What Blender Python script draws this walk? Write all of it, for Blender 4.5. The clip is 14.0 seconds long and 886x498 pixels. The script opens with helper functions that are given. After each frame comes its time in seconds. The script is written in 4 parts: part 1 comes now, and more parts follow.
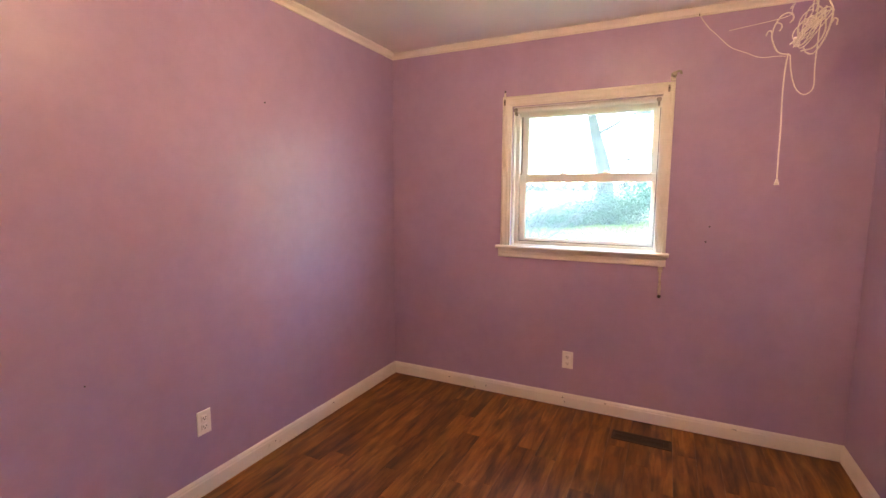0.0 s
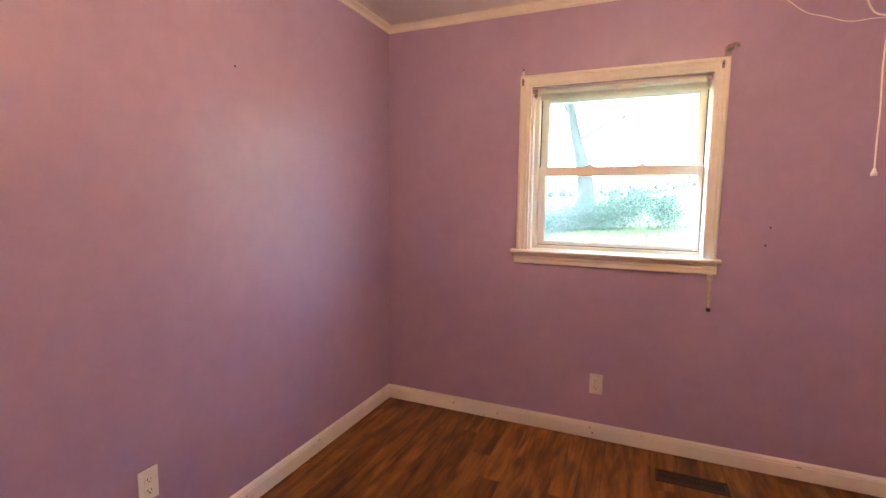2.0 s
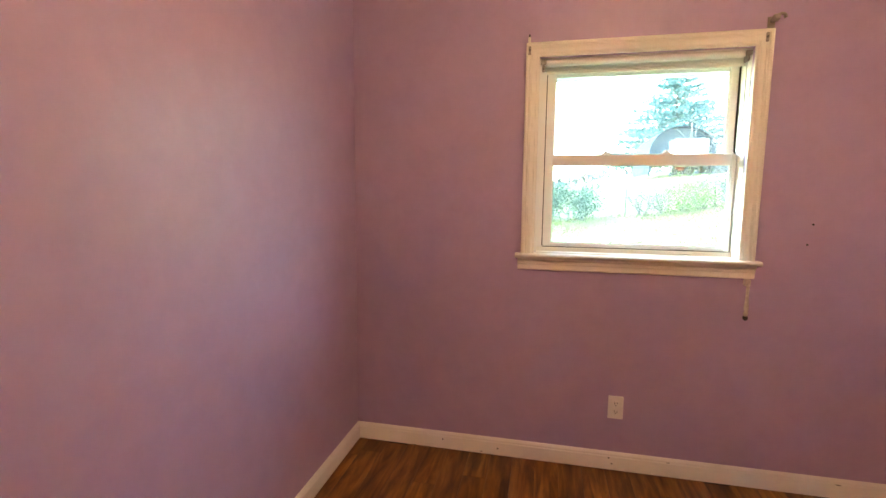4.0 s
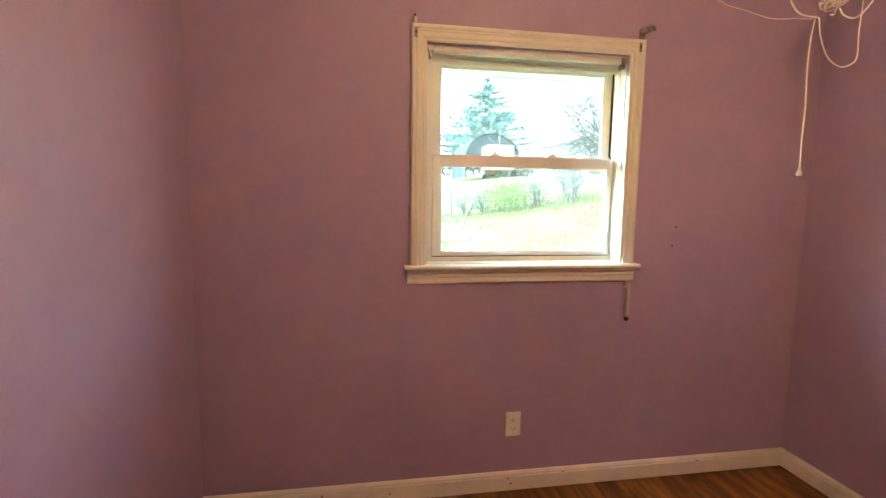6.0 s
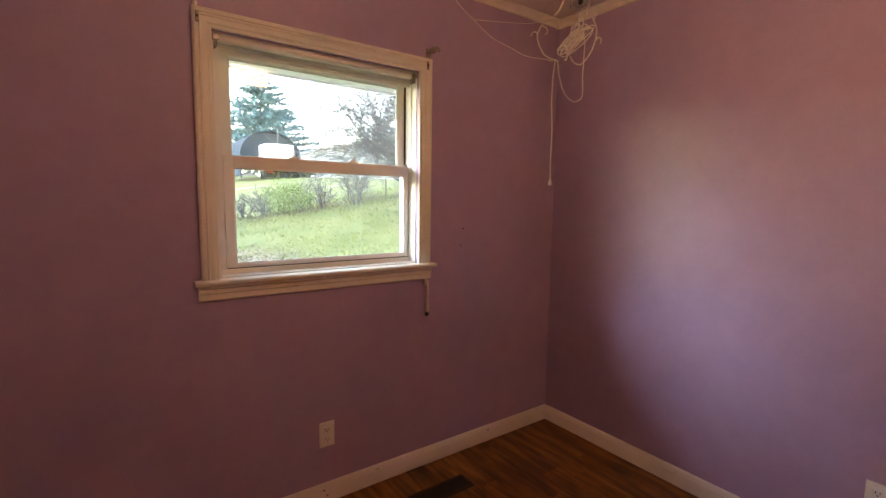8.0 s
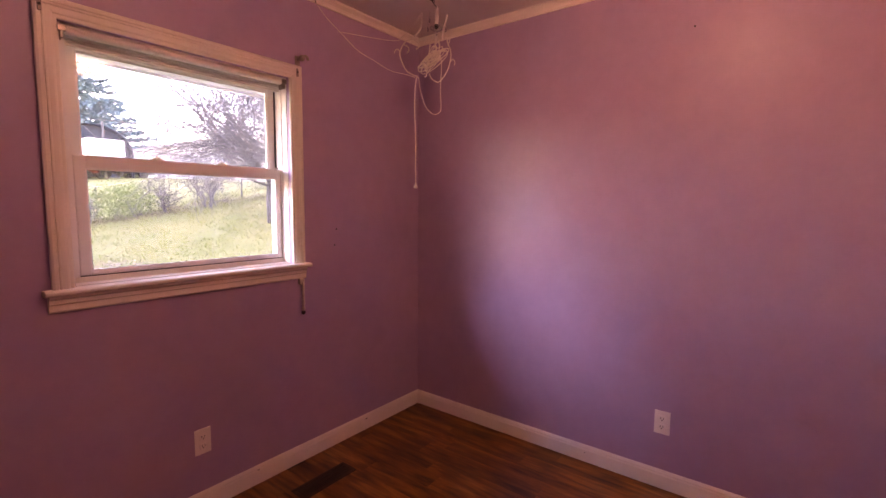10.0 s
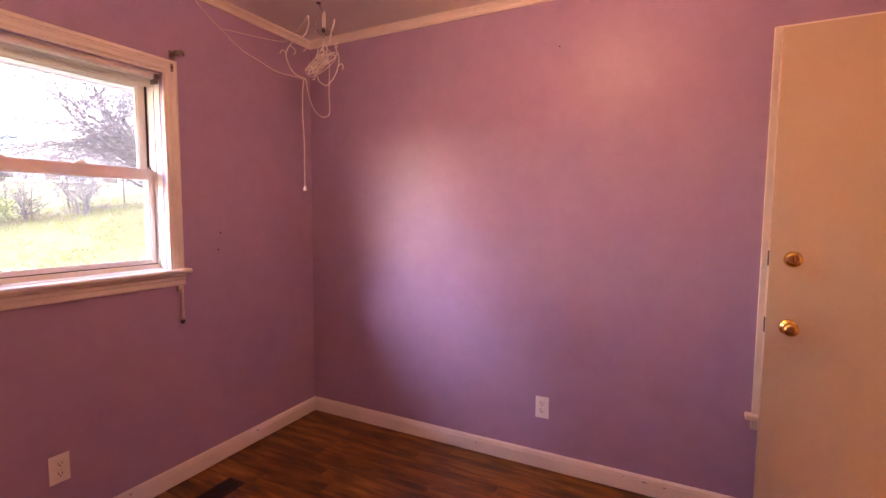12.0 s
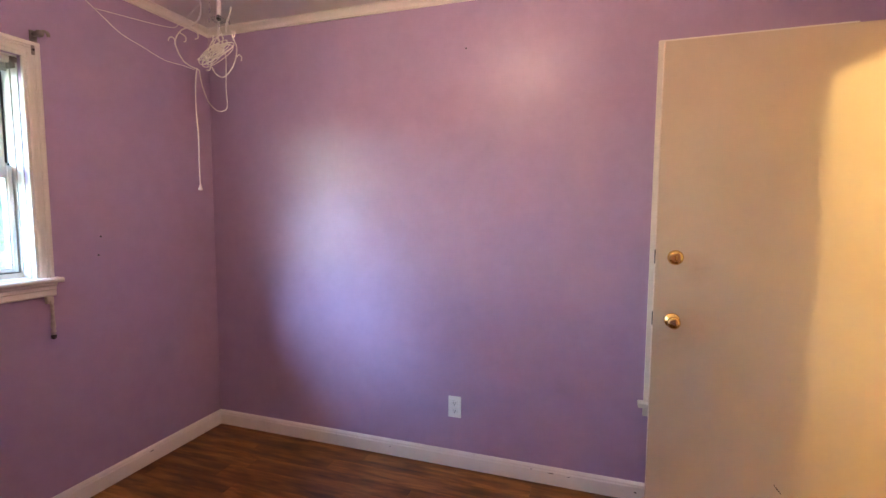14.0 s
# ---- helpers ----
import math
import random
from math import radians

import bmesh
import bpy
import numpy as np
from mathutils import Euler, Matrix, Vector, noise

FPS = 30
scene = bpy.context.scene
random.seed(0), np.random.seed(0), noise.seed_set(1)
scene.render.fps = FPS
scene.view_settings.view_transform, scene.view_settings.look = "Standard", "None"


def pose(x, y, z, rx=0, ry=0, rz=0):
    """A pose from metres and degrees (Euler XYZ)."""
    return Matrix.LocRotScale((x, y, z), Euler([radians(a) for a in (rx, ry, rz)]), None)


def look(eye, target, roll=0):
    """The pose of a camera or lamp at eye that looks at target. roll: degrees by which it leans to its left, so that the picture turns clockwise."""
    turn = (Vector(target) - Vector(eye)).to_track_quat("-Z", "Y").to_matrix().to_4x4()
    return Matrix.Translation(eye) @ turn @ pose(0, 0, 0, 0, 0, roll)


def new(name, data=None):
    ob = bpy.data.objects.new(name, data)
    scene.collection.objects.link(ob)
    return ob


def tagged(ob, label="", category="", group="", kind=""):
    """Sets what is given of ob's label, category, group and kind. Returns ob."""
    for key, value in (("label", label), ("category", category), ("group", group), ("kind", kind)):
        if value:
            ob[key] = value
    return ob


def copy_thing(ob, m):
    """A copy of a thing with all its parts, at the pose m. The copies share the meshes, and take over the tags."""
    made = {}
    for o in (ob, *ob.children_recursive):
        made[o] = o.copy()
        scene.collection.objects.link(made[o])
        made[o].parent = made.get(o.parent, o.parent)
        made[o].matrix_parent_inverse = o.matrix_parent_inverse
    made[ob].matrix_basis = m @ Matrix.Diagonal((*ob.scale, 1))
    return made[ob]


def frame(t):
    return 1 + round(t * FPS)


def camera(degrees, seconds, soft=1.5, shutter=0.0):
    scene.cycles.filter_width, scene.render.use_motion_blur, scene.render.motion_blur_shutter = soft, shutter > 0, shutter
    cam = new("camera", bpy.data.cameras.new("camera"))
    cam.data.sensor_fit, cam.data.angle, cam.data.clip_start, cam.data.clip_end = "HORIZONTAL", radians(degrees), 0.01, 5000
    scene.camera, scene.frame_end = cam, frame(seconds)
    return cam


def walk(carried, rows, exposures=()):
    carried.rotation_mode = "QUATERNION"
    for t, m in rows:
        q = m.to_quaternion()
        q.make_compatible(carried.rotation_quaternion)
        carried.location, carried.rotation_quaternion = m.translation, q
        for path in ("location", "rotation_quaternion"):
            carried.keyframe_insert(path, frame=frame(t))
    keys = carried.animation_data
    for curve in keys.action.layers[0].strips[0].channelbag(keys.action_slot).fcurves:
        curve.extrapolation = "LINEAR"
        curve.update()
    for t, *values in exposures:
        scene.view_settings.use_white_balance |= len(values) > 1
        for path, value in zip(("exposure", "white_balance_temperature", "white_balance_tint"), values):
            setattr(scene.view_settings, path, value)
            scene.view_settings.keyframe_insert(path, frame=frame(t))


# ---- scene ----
cam = camera(87.8, 14.0)
PATH = [
    (0, (-0.228, 0.565, 1.398), (-1.099, 2.35, 1.164), 0.3),
    (0.5, (-0.264, 0.661, 1.388), (-1.148, 2.439, 1.156), 0.3),
    (1, (-0.363, 0.74, 1.374), (-1.228, 2.53, 1.148), 0.4),
    (1.5, (-0.45, 0.832, 1.377), (-1.293, 2.631, 1.146), 0.5),
    (2, (-0.587, 0.917, 1.337), (-1.369, 2.746, 1.128), 0.7),
    (4.5, (-1.229, 1.387, 1.34), (-1.527, 3.351, 1.106), 0.5),
    (5, (-1.294, 1.476, 1.332), (-1.436, 3.458, 1.107), 0.5),
    (5.5, (-1.365, 1.562, 1.336), (-1.288, 3.548, 1.112), 0.7),
    (6, (-1.42, 1.627, 1.353), (-1.098, 3.588, 1.126), 0.8),
    (6.5, (-1.442, 1.669, 1.37), (-0.86, 3.569, 1.139), 0.9),
    (7, (-1.463, 1.694, 1.363), (-0.65, 3.508, 1.146), 0.9),
    (7.5, (-1.473, 1.684, 1.363), (-0.469, 3.401, 1.152), 0.8),
    (8, (-1.501, 1.658, 1.369), (-0.341, 3.273, 1.161), 0.8),
    (10.5, (-1.669, 1.507, 1.359), (-0.026, 2.632, 1.183), 0.42),
    (11, (-1.67, 1.471, 1.343), (0.031, 2.511, 1.184), 0.4),
    (11.5, (-1.666, 1.446, 1.344), (0.079, 2.411, 1.185), 0.38),
    (12, (-1.643, 1.416, 1.341), (0.137, 2.316, 1.183), 0.37),
    (12.5, (-1.624, 1.391, 1.339), (0.189, 2.223, 1.183), 0.35),
    (13, (-1.605, 1.364, 1.348), (0.233, 2.132, 1.184), 0.31),
    (13.5, (-1.587, 1.341, 1.348), (0.278, 2.044, 1.185), 0.27),
    (14, (-1.572, 1.33, 1.359), (0.321, 1.955, 1.192), 0.33),
]
EXPOSURES = [(0.0, 5.74, 6900, 5), (2.0, 5.70, 7100, 5), (5.0, 5.60, 8000, -7), (5.5, 5.54, 8200, -7), (6.0, 5.42, 8200, -5), (6.5, 5.05, 8500, 4), (7.0, 4.76, 8800, 10), (7.5, 4.46, 8900, 16), (8.2, 4.36, 8800, 20),
             (10.5, 4.58, 8700, 73), (11.0, 4.72, 9000, 70), (11.5, 4.82, 9000, 68), (12.5, 5.16, 7900, 47), (13.0, 5.22, 7000, 32), (13.5, 5.31, 6400, 22), (14.0, 5.32, 5650, 6)]
walk(cam, [(t, look(eye, target, roll)) for t, eye, target, roll in PATH], EXPOSURES)

# ---- world, sun, lamps ----
world = bpy.data.worlds.new("sky")
scene.world = world
world.use_nodes = True
wn = world.node_tree
sky = wn.nodes.new("ShaderNodeTexSky")
sky.sky_type = "NISHITA"
sky.sun_disc = False
SUN_UP, SUN_AZ = radians(23), radians(303)
sky.sun_elevation, sky.sun_rotation = SUN_UP, SUN_AZ
sky.air_density, sky.dust_density, sky.ozone_density = 1.0, 0.15, 1.0
wn.links.new(sky.outputs[0], wn.nodes["Background"].inputs[0])
wn.nodes["Background"].inputs[1].default_value = 0.115
SUN = bpy.data.lights.new("sun", "SUN")
SUN.energy, SUN.angle, SUN.color = 0.38, radians(26), (0.48, 0.68, 1.0)
sun = new("sun", SUN)
sun.matrix_basis = look((0, 0, 0), (-math.sin(SUN_AZ), -math.cos(SUN_AZ), -math.tan(SUN_UP)))
LAMP_GLOW = 1.85
HALL_GLOW = 34.0


# ---- materials ----
def material(name):
    m = bpy.data.materials.new(name)
    m.use_nodes = True
    nt = m.node_tree
    return m, nt, nt.nodes["Principled BSDF"]


def node(nt, kind, **sets):
    n = nt.nodes.new(kind)
    for k, v in sets.items():
        n.inputs[k.replace("_", " ")].default_value = v
    return n


def ramp(nt, fac, stops):
    r = nt.nodes.new("ShaderNodeValToRGB")
    e = r.color_ramp.elements
    while len(e) < len(stops):
        e.new(0.5)
    for el, (p, c) in zip(e, stops):
        el.position, el.color = p, (*c, 1)
    nt.links.new(fac, r.inputs[0])
    return r.outputs[0]


def surface(name, low, high, rough=0.5, scale=3.0, grain=150.0, bump=0.05, metal=0.0, spec=0.5, rough_var=0.08,
            stretch=(1, 1, 1), specks=0.0, speck_col=(0.1, 0.07, 0.05), depth=0.002):
    """Painted, plain or mottled surface: two scales of variation, relief and uneven gloss."""
    m, nt, p = material(name)
    tc = nt.nodes.new("ShaderNodeTexCoord")
    mp = node(nt, "ShaderNodeMapping", Scale=stretch)
    nt.links.new(tc.outputs["Object"], mp.inputs[0])
    big = node(nt, "ShaderNodeTexNoise", Scale=scale, Detail=5.0, Roughness=0.6)
    fine = node(nt, "ShaderNodeTexNoise", Scale=grain, Detail=3.0)
    for n in (big, fine):
        nt.links.new(mp.outputs[0], n.inputs["Vector"])
    col = ramp(nt, big.outputs[0], ((0.3, low), (0.7, high)))
    if specks > 0:
        sp = node(nt, "ShaderNodeTexNoise", Scale=scale * 7, Detail=6.0, Roughness=0.7)
        nt.links.new(mp.outputs[0], sp.inputs["Vector"])
        f = ramp(nt, sp.outputs[0], ((0.62, (0, 0, 0)), (0.75, (specks,) * 3)))
        mx = nt.nodes.new("ShaderNodeMixRGB")
        nt.links.new(f, mx.inputs[0])
        nt.links.new(col, mx.inputs[1])
        mx.inputs[2].default_value = (*speck_col, 1)
        col = mx.outputs[0]
    nt.links.new(col, p.inputs["Base Color"])
    mr = node(nt, "ShaderNodeMapRange", To_Min=rough - rough_var, To_Max=rough + rough_var)
    nt.links.new(big.outputs[0], mr.inputs[0])
    nt.links.new(mr.outputs[0], p.inputs["Roughness"])
    bp = node(nt, "ShaderNodeBump", Strength=bump, Distance=depth)
    nt.links.new(fine.outputs[0], bp.inputs["Height"])
    nt.links.new(bp.outputs[0], p.inputs["Normal"])
    p.inputs["Metallic"].default_value = metal
    p.inputs["Specular IOR Level"].default_value = spec
    return m


def stains_and_shade(nt, col, spots, colour, strength):
    """Mix a smudge or shade colour over col near each spot (x, y, z, radius), broken up by noise."""
    tc = nt.nodes.new("ShaderNodeTexCoord")
    nz = node(nt, "ShaderNodeTexNoise", Scale=26.0, Detail=5.0, Roughness=0.65)
    nt.links.new(tc.outputs["Object"], nz.inputs["Vector"])
    for x, y, z, r in spots:
        ds = nt.nodes.new("ShaderNodeVectorMath")
        ds.operation = "DISTANCE"
        ds.inputs[1].default_value = (x, y, z)
        nt.links.new(tc.outputs["Object"], ds.inputs[0])
        mr = node(nt, "ShaderNodeMapRange", From_Min=0.0, From_Max=r, To_Min=strength, To_Max=0.0)
        nt.links.new(ds.outputs["Value"], mr.inputs[0])
        mu = nt.nodes.new("ShaderNodeMath")
        mu.operation = "MULTIPLY"
        nt.links.new(mr.outputs[0], mu.inputs[0])
        nt.links.new(nz.outputs[0], mu.inputs[1])
        mx = nt.nodes.new("ShaderNodeMixRGB")
        nt.links.new(mu.outputs[0], mx.inputs[0])
        nt.links.new(col, mx.inputs[1])
        mx.inputs[2].default_value = (*colour, 1)
        col = mx.outputs[0]
    return col


def wall_paint():
    """Lavender satin wall paint: roller stipple, broad waviness of the plaster, faint scuffs."""
    m, nt, p = material("lavender_wall_paint")
    tc = nt.nodes.new("ShaderNodeTexCoord")
    big = node(nt, "ShaderNodeTexNoise", Scale=1.6, Detail=4.0, Roughness=0.55)
    mid = node(nt, "ShaderNodeTexNoise", Scale=9.0, Detail=6.0, Roughness=0.7)
    fine = node(nt, "ShaderNodeTexNoise", Scale=330.0, Detail=2.0)
    wide = node(nt, "ShaderNodeTexNoise", Scale=2.3, Detail=1.0)
    for n in (big, mid, fine, wide):
        nt.links.new(tc.outputs["Object"], n.inputs["Vector"])
    a = ramp(nt, big.outputs[0], ((0.3, (0.395, 0.282, 0.440)), (0.7, (0.430, 0.310, 0.474))))
    b = ramp(nt, mid.outputs[0], ((0.35, (0.90, 0.89, 0.91)), (0.62, (1, 1, 1))))
    mx = nt.nodes.new("ShaderNodeMixRGB")
    mx.blend_type = "MULTIPLY"
    mx.inputs[0].default_value = 0.6
    nt.links.new(a, mx.inputs[1])
    nt.links.new(b, mx.inputs[2])
    nt.links.new(stains_and_shade(nt, mx.outputs[0], ((0.56, 3.55, 1.195, 0.06), (0.672, 1.452, 0.508, 0.07), (0.672, 1.25, 0.75, 0.09), (-2.1, 1.435, 0.698, 0.03), (-0.62, 3.55, 2.05, 0.10), (0.30, 3.55, 0.55, 0.08)), (0.18, 0.11, 0.15), 0.22), p.inputs["Base Color"])
    mr = node(nt, "ShaderNodeMapRange", To_Min=0.33, To_Max=0.41)
    nt.links.new(mid.outputs[0], mr.inputs[0])
    nt.links.new(mr.outputs[0], p.inputs["Roughness"])
    b1 = node(nt, "ShaderNodeBump", Strength=0.35, Distance=0.012)
    nt.links.new(wide.outputs[0], b1.inputs["Height"])
    b2 = node(nt, "ShaderNodeBump", Strength=0.10, Distance=0.0012)
    nt.links.new(fine.outputs[0], b2.inputs["Height"])
    nt.links.new(b1.outputs[0], b2.inputs["Normal"])
    nt.links.new(b2.outputs[0], p.inputs["Normal"])
    p.inputs["Specular IOR Level"].default_value = 0.30
    return m


def plank_wood():
    """Brown laminate: each plank its own tone, block tones within it, streaks and dark knots along the grain."""
    m, nt, p = material("brown_laminate")
    tc = nt.nodes.new("ShaderNodeTexCoord")
    oi = nt.nodes.new("ShaderNodeObjectInfo")
    off = node(nt, "ShaderNodeVectorMath")
    off.operation = "SCALE"
    comb = nt.nodes.new("ShaderNodeCombineXYZ")
    for i in range(3):
        nt.links.new(oi.outputs["Random"], comb.inputs[i])
    nt.links.new(comb.outputs[0], off.inputs[0])
    off.inputs["Scale"].default_value = 37.0
    add = nt.nodes.new("ShaderNodeVectorMath")
    nt.links.new(tc.outputs["Object"], add.inputs[0])
    nt.links.new(off.outputs[0], add.inputs[1])
    mp = node(nt, "ShaderNodeMapping", Scale=(24.0, 2.6, 8.0))
    nt.links.new(add.outputs[0], mp.inputs[0])
    streak = node(nt, "ShaderNodeTexNoise", Scale=1.0, Detail=7.0, Roughness=0.62, Distortion=0.6)
    nt.links.new(mp.outputs[0], streak.inputs["Vector"])
    mp2 = node(nt, "ShaderNodeMapping", Scale=(17.0, 3.8, 1.0))
    nt.links.new(add.outputs[0], mp2.inputs[0])
    blotch = node(nt, "ShaderNodeTexNoise", Scale=1.0, Detail=3.0, Roughness=0.5)
    nt.links.new(mp2.outputs[0], blotch.inputs["Vector"])
    mp3 = node(nt, "ShaderNodeMapping", Scale=(160.0, 6.0, 10.0))
    nt.links.new(add.outputs[0], mp3.inputs[0])
    pores = node(nt, "ShaderNodeTexNoise", Scale=1.0, Detail=3.0)
    nt.links.new(mp3.outputs[0], pores.inputs["Vector"])
    col = ramp(nt, streak.outputs[0], ((0.28, (0.068, 0.024, 0.006)), (0.43, (0.182, 0.072, 0.016)), (0.56, (0.285, 0.121, 0.028)), (0.74, (0.40, 0.190, 0.052))))
    tone = ramp(nt, blotch.outputs[0], ((0.30, (0.42, 0.39, 0.36)), (0.54, (1.04, 1.03, 1.0))))
    own = ramp(nt, oi.outputs["Random"], ((0.0, (0.72, 0.70, 0.68)), (0.5, (0.93, 0.92, 0.90)), (1.0, (1.15, 1.17, 1.14))))
    cur = col
    for other in (tone, own):
        mx = nt.nodes.new("ShaderNodeMixRGB")
        mx.blend_type = "MULTIPLY"
        mx.inputs[0].default_value = 1.0
        nt.links.new(cur, mx.inputs[1])
        nt.links.new(other, mx.inputs[2])
        cur = mx.outputs[0]
    nt.links.new(cur, p.inputs["Base Color"])
    mr = node(nt, "ShaderNodeMapRange", To_Min=0.36, To_Max=0.54)
    p.inputs["Specular IOR Level"].default_value = 0.45
    nt.links.new(blotch.outputs[0], mr.inputs[0])
    nt.links.new(mr.outputs[0], p.inputs["Roughness"])
    bp = node(nt, "ShaderNodeBump", Strength=0.15, Distance=0.0008)
    nt.links.new(pores.outputs[0], bp.inputs["Height"])
    nt.links.new(bp.outputs[0], p.inputs["Normal"])
    return m


def glow(name, colour, strength):
    m, nt, p = material(name)
    p.inputs["Base Color"].default_value = (0.8, 0.8, 0.78, 1)
    p.inputs["Emission Color"].default_value = (*colour, 1)
    p.inputs["Emission Strength"].default_value = strength
    return m


def clear_glass():
    m, nt, p = material("window_glass")
    nt.nodes.remove(p)
    out = nt.nodes["Material Output"]
    tr = nt.nodes.new("ShaderNodeBsdfTransparent")
    tr.inputs[0].default_value = (0.93, 0.96, 0.95, 1)
    gl = nt.nodes.new("ShaderNodeBsdfGlossy")
    gl.inputs["Roughness"].default_value = 0.01
    lw = nt.nodes.new("ShaderNodeLayerWeight")
    lw.inputs[0].default_value = 0.5
    pw = nt.nodes.new("ShaderNodeMath")
    pw.operation = "POWER"
    pw.inputs[1].default_value = 5.0
    nt.links.new(lw.outputs["Facing"], pw.inputs[0])
    gain = nt.nodes.new("ShaderNodeMath")
    gain.operation = "MULTIPLY_ADD"
    gain.inputs[1].default_value = 0.8
    gain.inputs[2].default_value = 0.04
    nt.links.new(pw.outputs[0], gain.inputs[0])
    mx = nt.nodes.new("ShaderNodeMixShader")
    nt.links.new(gain.outputs[0], mx.inputs[0])
    nt.links.new(tr.outputs[0], mx.inputs[1])
    nt.links.new(gl.outputs[0], mx.inputs[2])
    # thin translucent veil that imitates window flare along with dirt on the glass
    glare_veil = nt.nodes.new("ShaderNodeBsdfTranslucent")
    glare_veil.inputs[0].default_value = (0.8, 0.84, 0.88, 1)
    tc = nt.nodes.new("ShaderNodeTexCoord")
    veil_noise = node(nt, "ShaderNodeTexNoise", Scale=3.0, Detail=4.0)
    nt.links.new(tc.outputs["Object"], veil_noise.inputs["Vector"])
    veil_amount = node(nt, "ShaderNodeMapRange", From_Min=0.3, From_Max=0.7, To_Min=0.012, To_Max=0.024)
    nt.links.new(veil_noise.outputs[0], veil_amount.inputs[0])
    veiled = nt.nodes.new("ShaderNodeMixShader")
    nt.links.new(veil_amount.outputs[0], veiled.inputs[0])
    nt.links.new(mx.outputs[0], veiled.inputs[1])
    nt.links.new(glare_veil.outputs[0], veiled.inputs[2])
    nt.links.new(veiled.outputs[0], out.inputs[0])
    return m


def foliage(name, low, high):
    m, nt, p = material(name)
    geo = nt.nodes.new("ShaderNodeNewGeometry")
    tc = nt.nodes.new("ShaderNodeTexCoord")
    big = node(nt, "ShaderNodeTexNoise", Scale=0.9, Detail=3.0)
    nt.links.new(tc.outputs["Object"], big.inputs["Vector"])
    ad = nt.nodes.new("ShaderNodeMath")
    nt.links.new(geo.outputs["Random Per Island"], ad.inputs[0])
    nt.links.new(big.outputs[0], ad.inputs[1])
    half = nt.nodes.new("ShaderNodeMath")
    half.operation = "MULTIPLY"
    half.inputs[1].default_value = 0.5
    nt.links.new(ad.outputs[0], half.inputs[0])
    nt.links.new(ramp(nt, half.outputs[0], ((0.2, low), (0.8, high))), p.inputs["Base Color"])
    p.inputs["Roughness"].default_value = 0.65
    p.inputs["Specular IOR Level"].default_value = 0.25
    return m


WALL = wall_paint()
TRIM = surface("white_trim_paint", (0.70, 0.66, 0.58), (0.78, 0.74, 0.66), 0.56, 5, 120, 0.12, spec=0.3, specks=0.12, speck_col=(0.45, 0.38, 0.3))
VINYL = surface("white_vinyl_sash", (0.72, 0.71, 0.68), (0.80, 0.79, 0.76), 0.48, 6, 200, 0.03)
BASE = surface("white_baseboard_paint", (0.72, 0.69, 0.64), (0.82, 0.79, 0.74), 0.36, 4, 100, 0.15, specks=0.40, speck_col=(0.30, 0.25, 0.20))
CEIL = surface("white_ceiling_paint", (0.80, 0.76, 0.71), (0.87, 0.83, 0.78), 0.55, 2, 220, 0.2)
DOORP = surface("cream_door_paint", (0.51, 0.42, 0.30), (0.59, 0.49, 0.36), 0.42, 2.2, 90, 0.08, specks=0.06, speck_col=(0.4, 0.28, 0.18))
dn = DOORP.node_tree
dp = dn.nodes["Principled BSDF"]
dcol = dp.inputs["Base Color"].links[0].from_socket
# smudges; those right and below knob and deadbolt also hold painted knob shadow
dn.links.new(stains_and_shade(dn, dcol, ((0.535, 1.055, 0.24, 0.13), (0.535, 0.95, 0.885, 0.16), (0.535, 1.06, 0.80, 0.10), (0.535, 0.93, 1.13, 0.08)), (0.22, 0.12, 0.05), 0.36), dp.inputs["Base Color"])
PLATE = surface("white_outlet_plastic", (0.78, 0.76, 0.72), (0.82, 0.80, 0.77), 0.3, 8, 300, 0.01)
# near-black for black plastic and for shade inside gaps, grooves and slots
DARK = surface("dark_recess", (0.012, 0.010, 0.010), (0.025, 0.02, 0.018), 0.7, 20, 200, 0.02)
BROWNM = surface("brown_painted_metal", (0.030, 0.018, 0.012), (0.052, 0.031, 0.020), 0.45, 10, 200, 0.05, metal=0.3)
BRASS = surface("polished_brass", (0.62, 0.40, 0.13), (0.74, 0.50, 0.18), 0.16, 12, 150, 0.02, metal=1.0, rough_var=0.05)
STEEL = surface("tarnished_steel", (0.20, 0.17, 0.15), (0.38, 0.34, 0.31), 0.42, 30, 250, 0.1, metal=0.8)
NAILM = surface("dark_nail", (0.03, 0.025, 0.022), (0.06, 0.05, 0.045), 0.5, 40, 300, 0.05, metal=0.5)
IRON = surface("white_painted_iron", (0.66, 0.62, 0.56), (0.76, 0.72, 0.66), 0.4, 25, 200, 0.1, specks=0.15)
CORD = surface("white_cord_plastic", (0.70, 0.66, 0.60), (0.77, 0.74, 0.68), 0.42, 20, 250, 0.05)
AGED = surface("tarnished_painted_metal", (0.44, 0.38, 0.32), (0.64, 0.58, 0.51), 0.5, 35, 250, 0.1, metal=0.2, specks=0.4)
BLIND = surface("white_roller_blind", (0.66, 0.63, 0.57), (0.74, 0.71, 0.65), 0.55, 8, 260, 0.08)
PLANK = plank_wood()
UNDER = surface("dark_floor_underlay", (0.02, 0.012, 0.008), (0.035, 0.02, 0.012), 0.8, 10, 100, 0.05)
GLASS = clear_glass()
CRYSTAL = surface("crystal_drop", (0.9, 0.9, 0.9), (0.95, 0.95, 0.95), 0.06, 10, 100, 0.0, rough_var=0.02)
CRYSTAL.node_tree.nodes["Principled BSDF"].inputs["Transmission Weight"].default_value = 0.9
LAMPG = glow("lit_lamp_glass", (1.0, 0.625, 0.39), LAMP_GLOW)
HALLG = glow("lit_hall_lamp_glass", (1.0, 0.60, 0.17), HALL_GLOW)
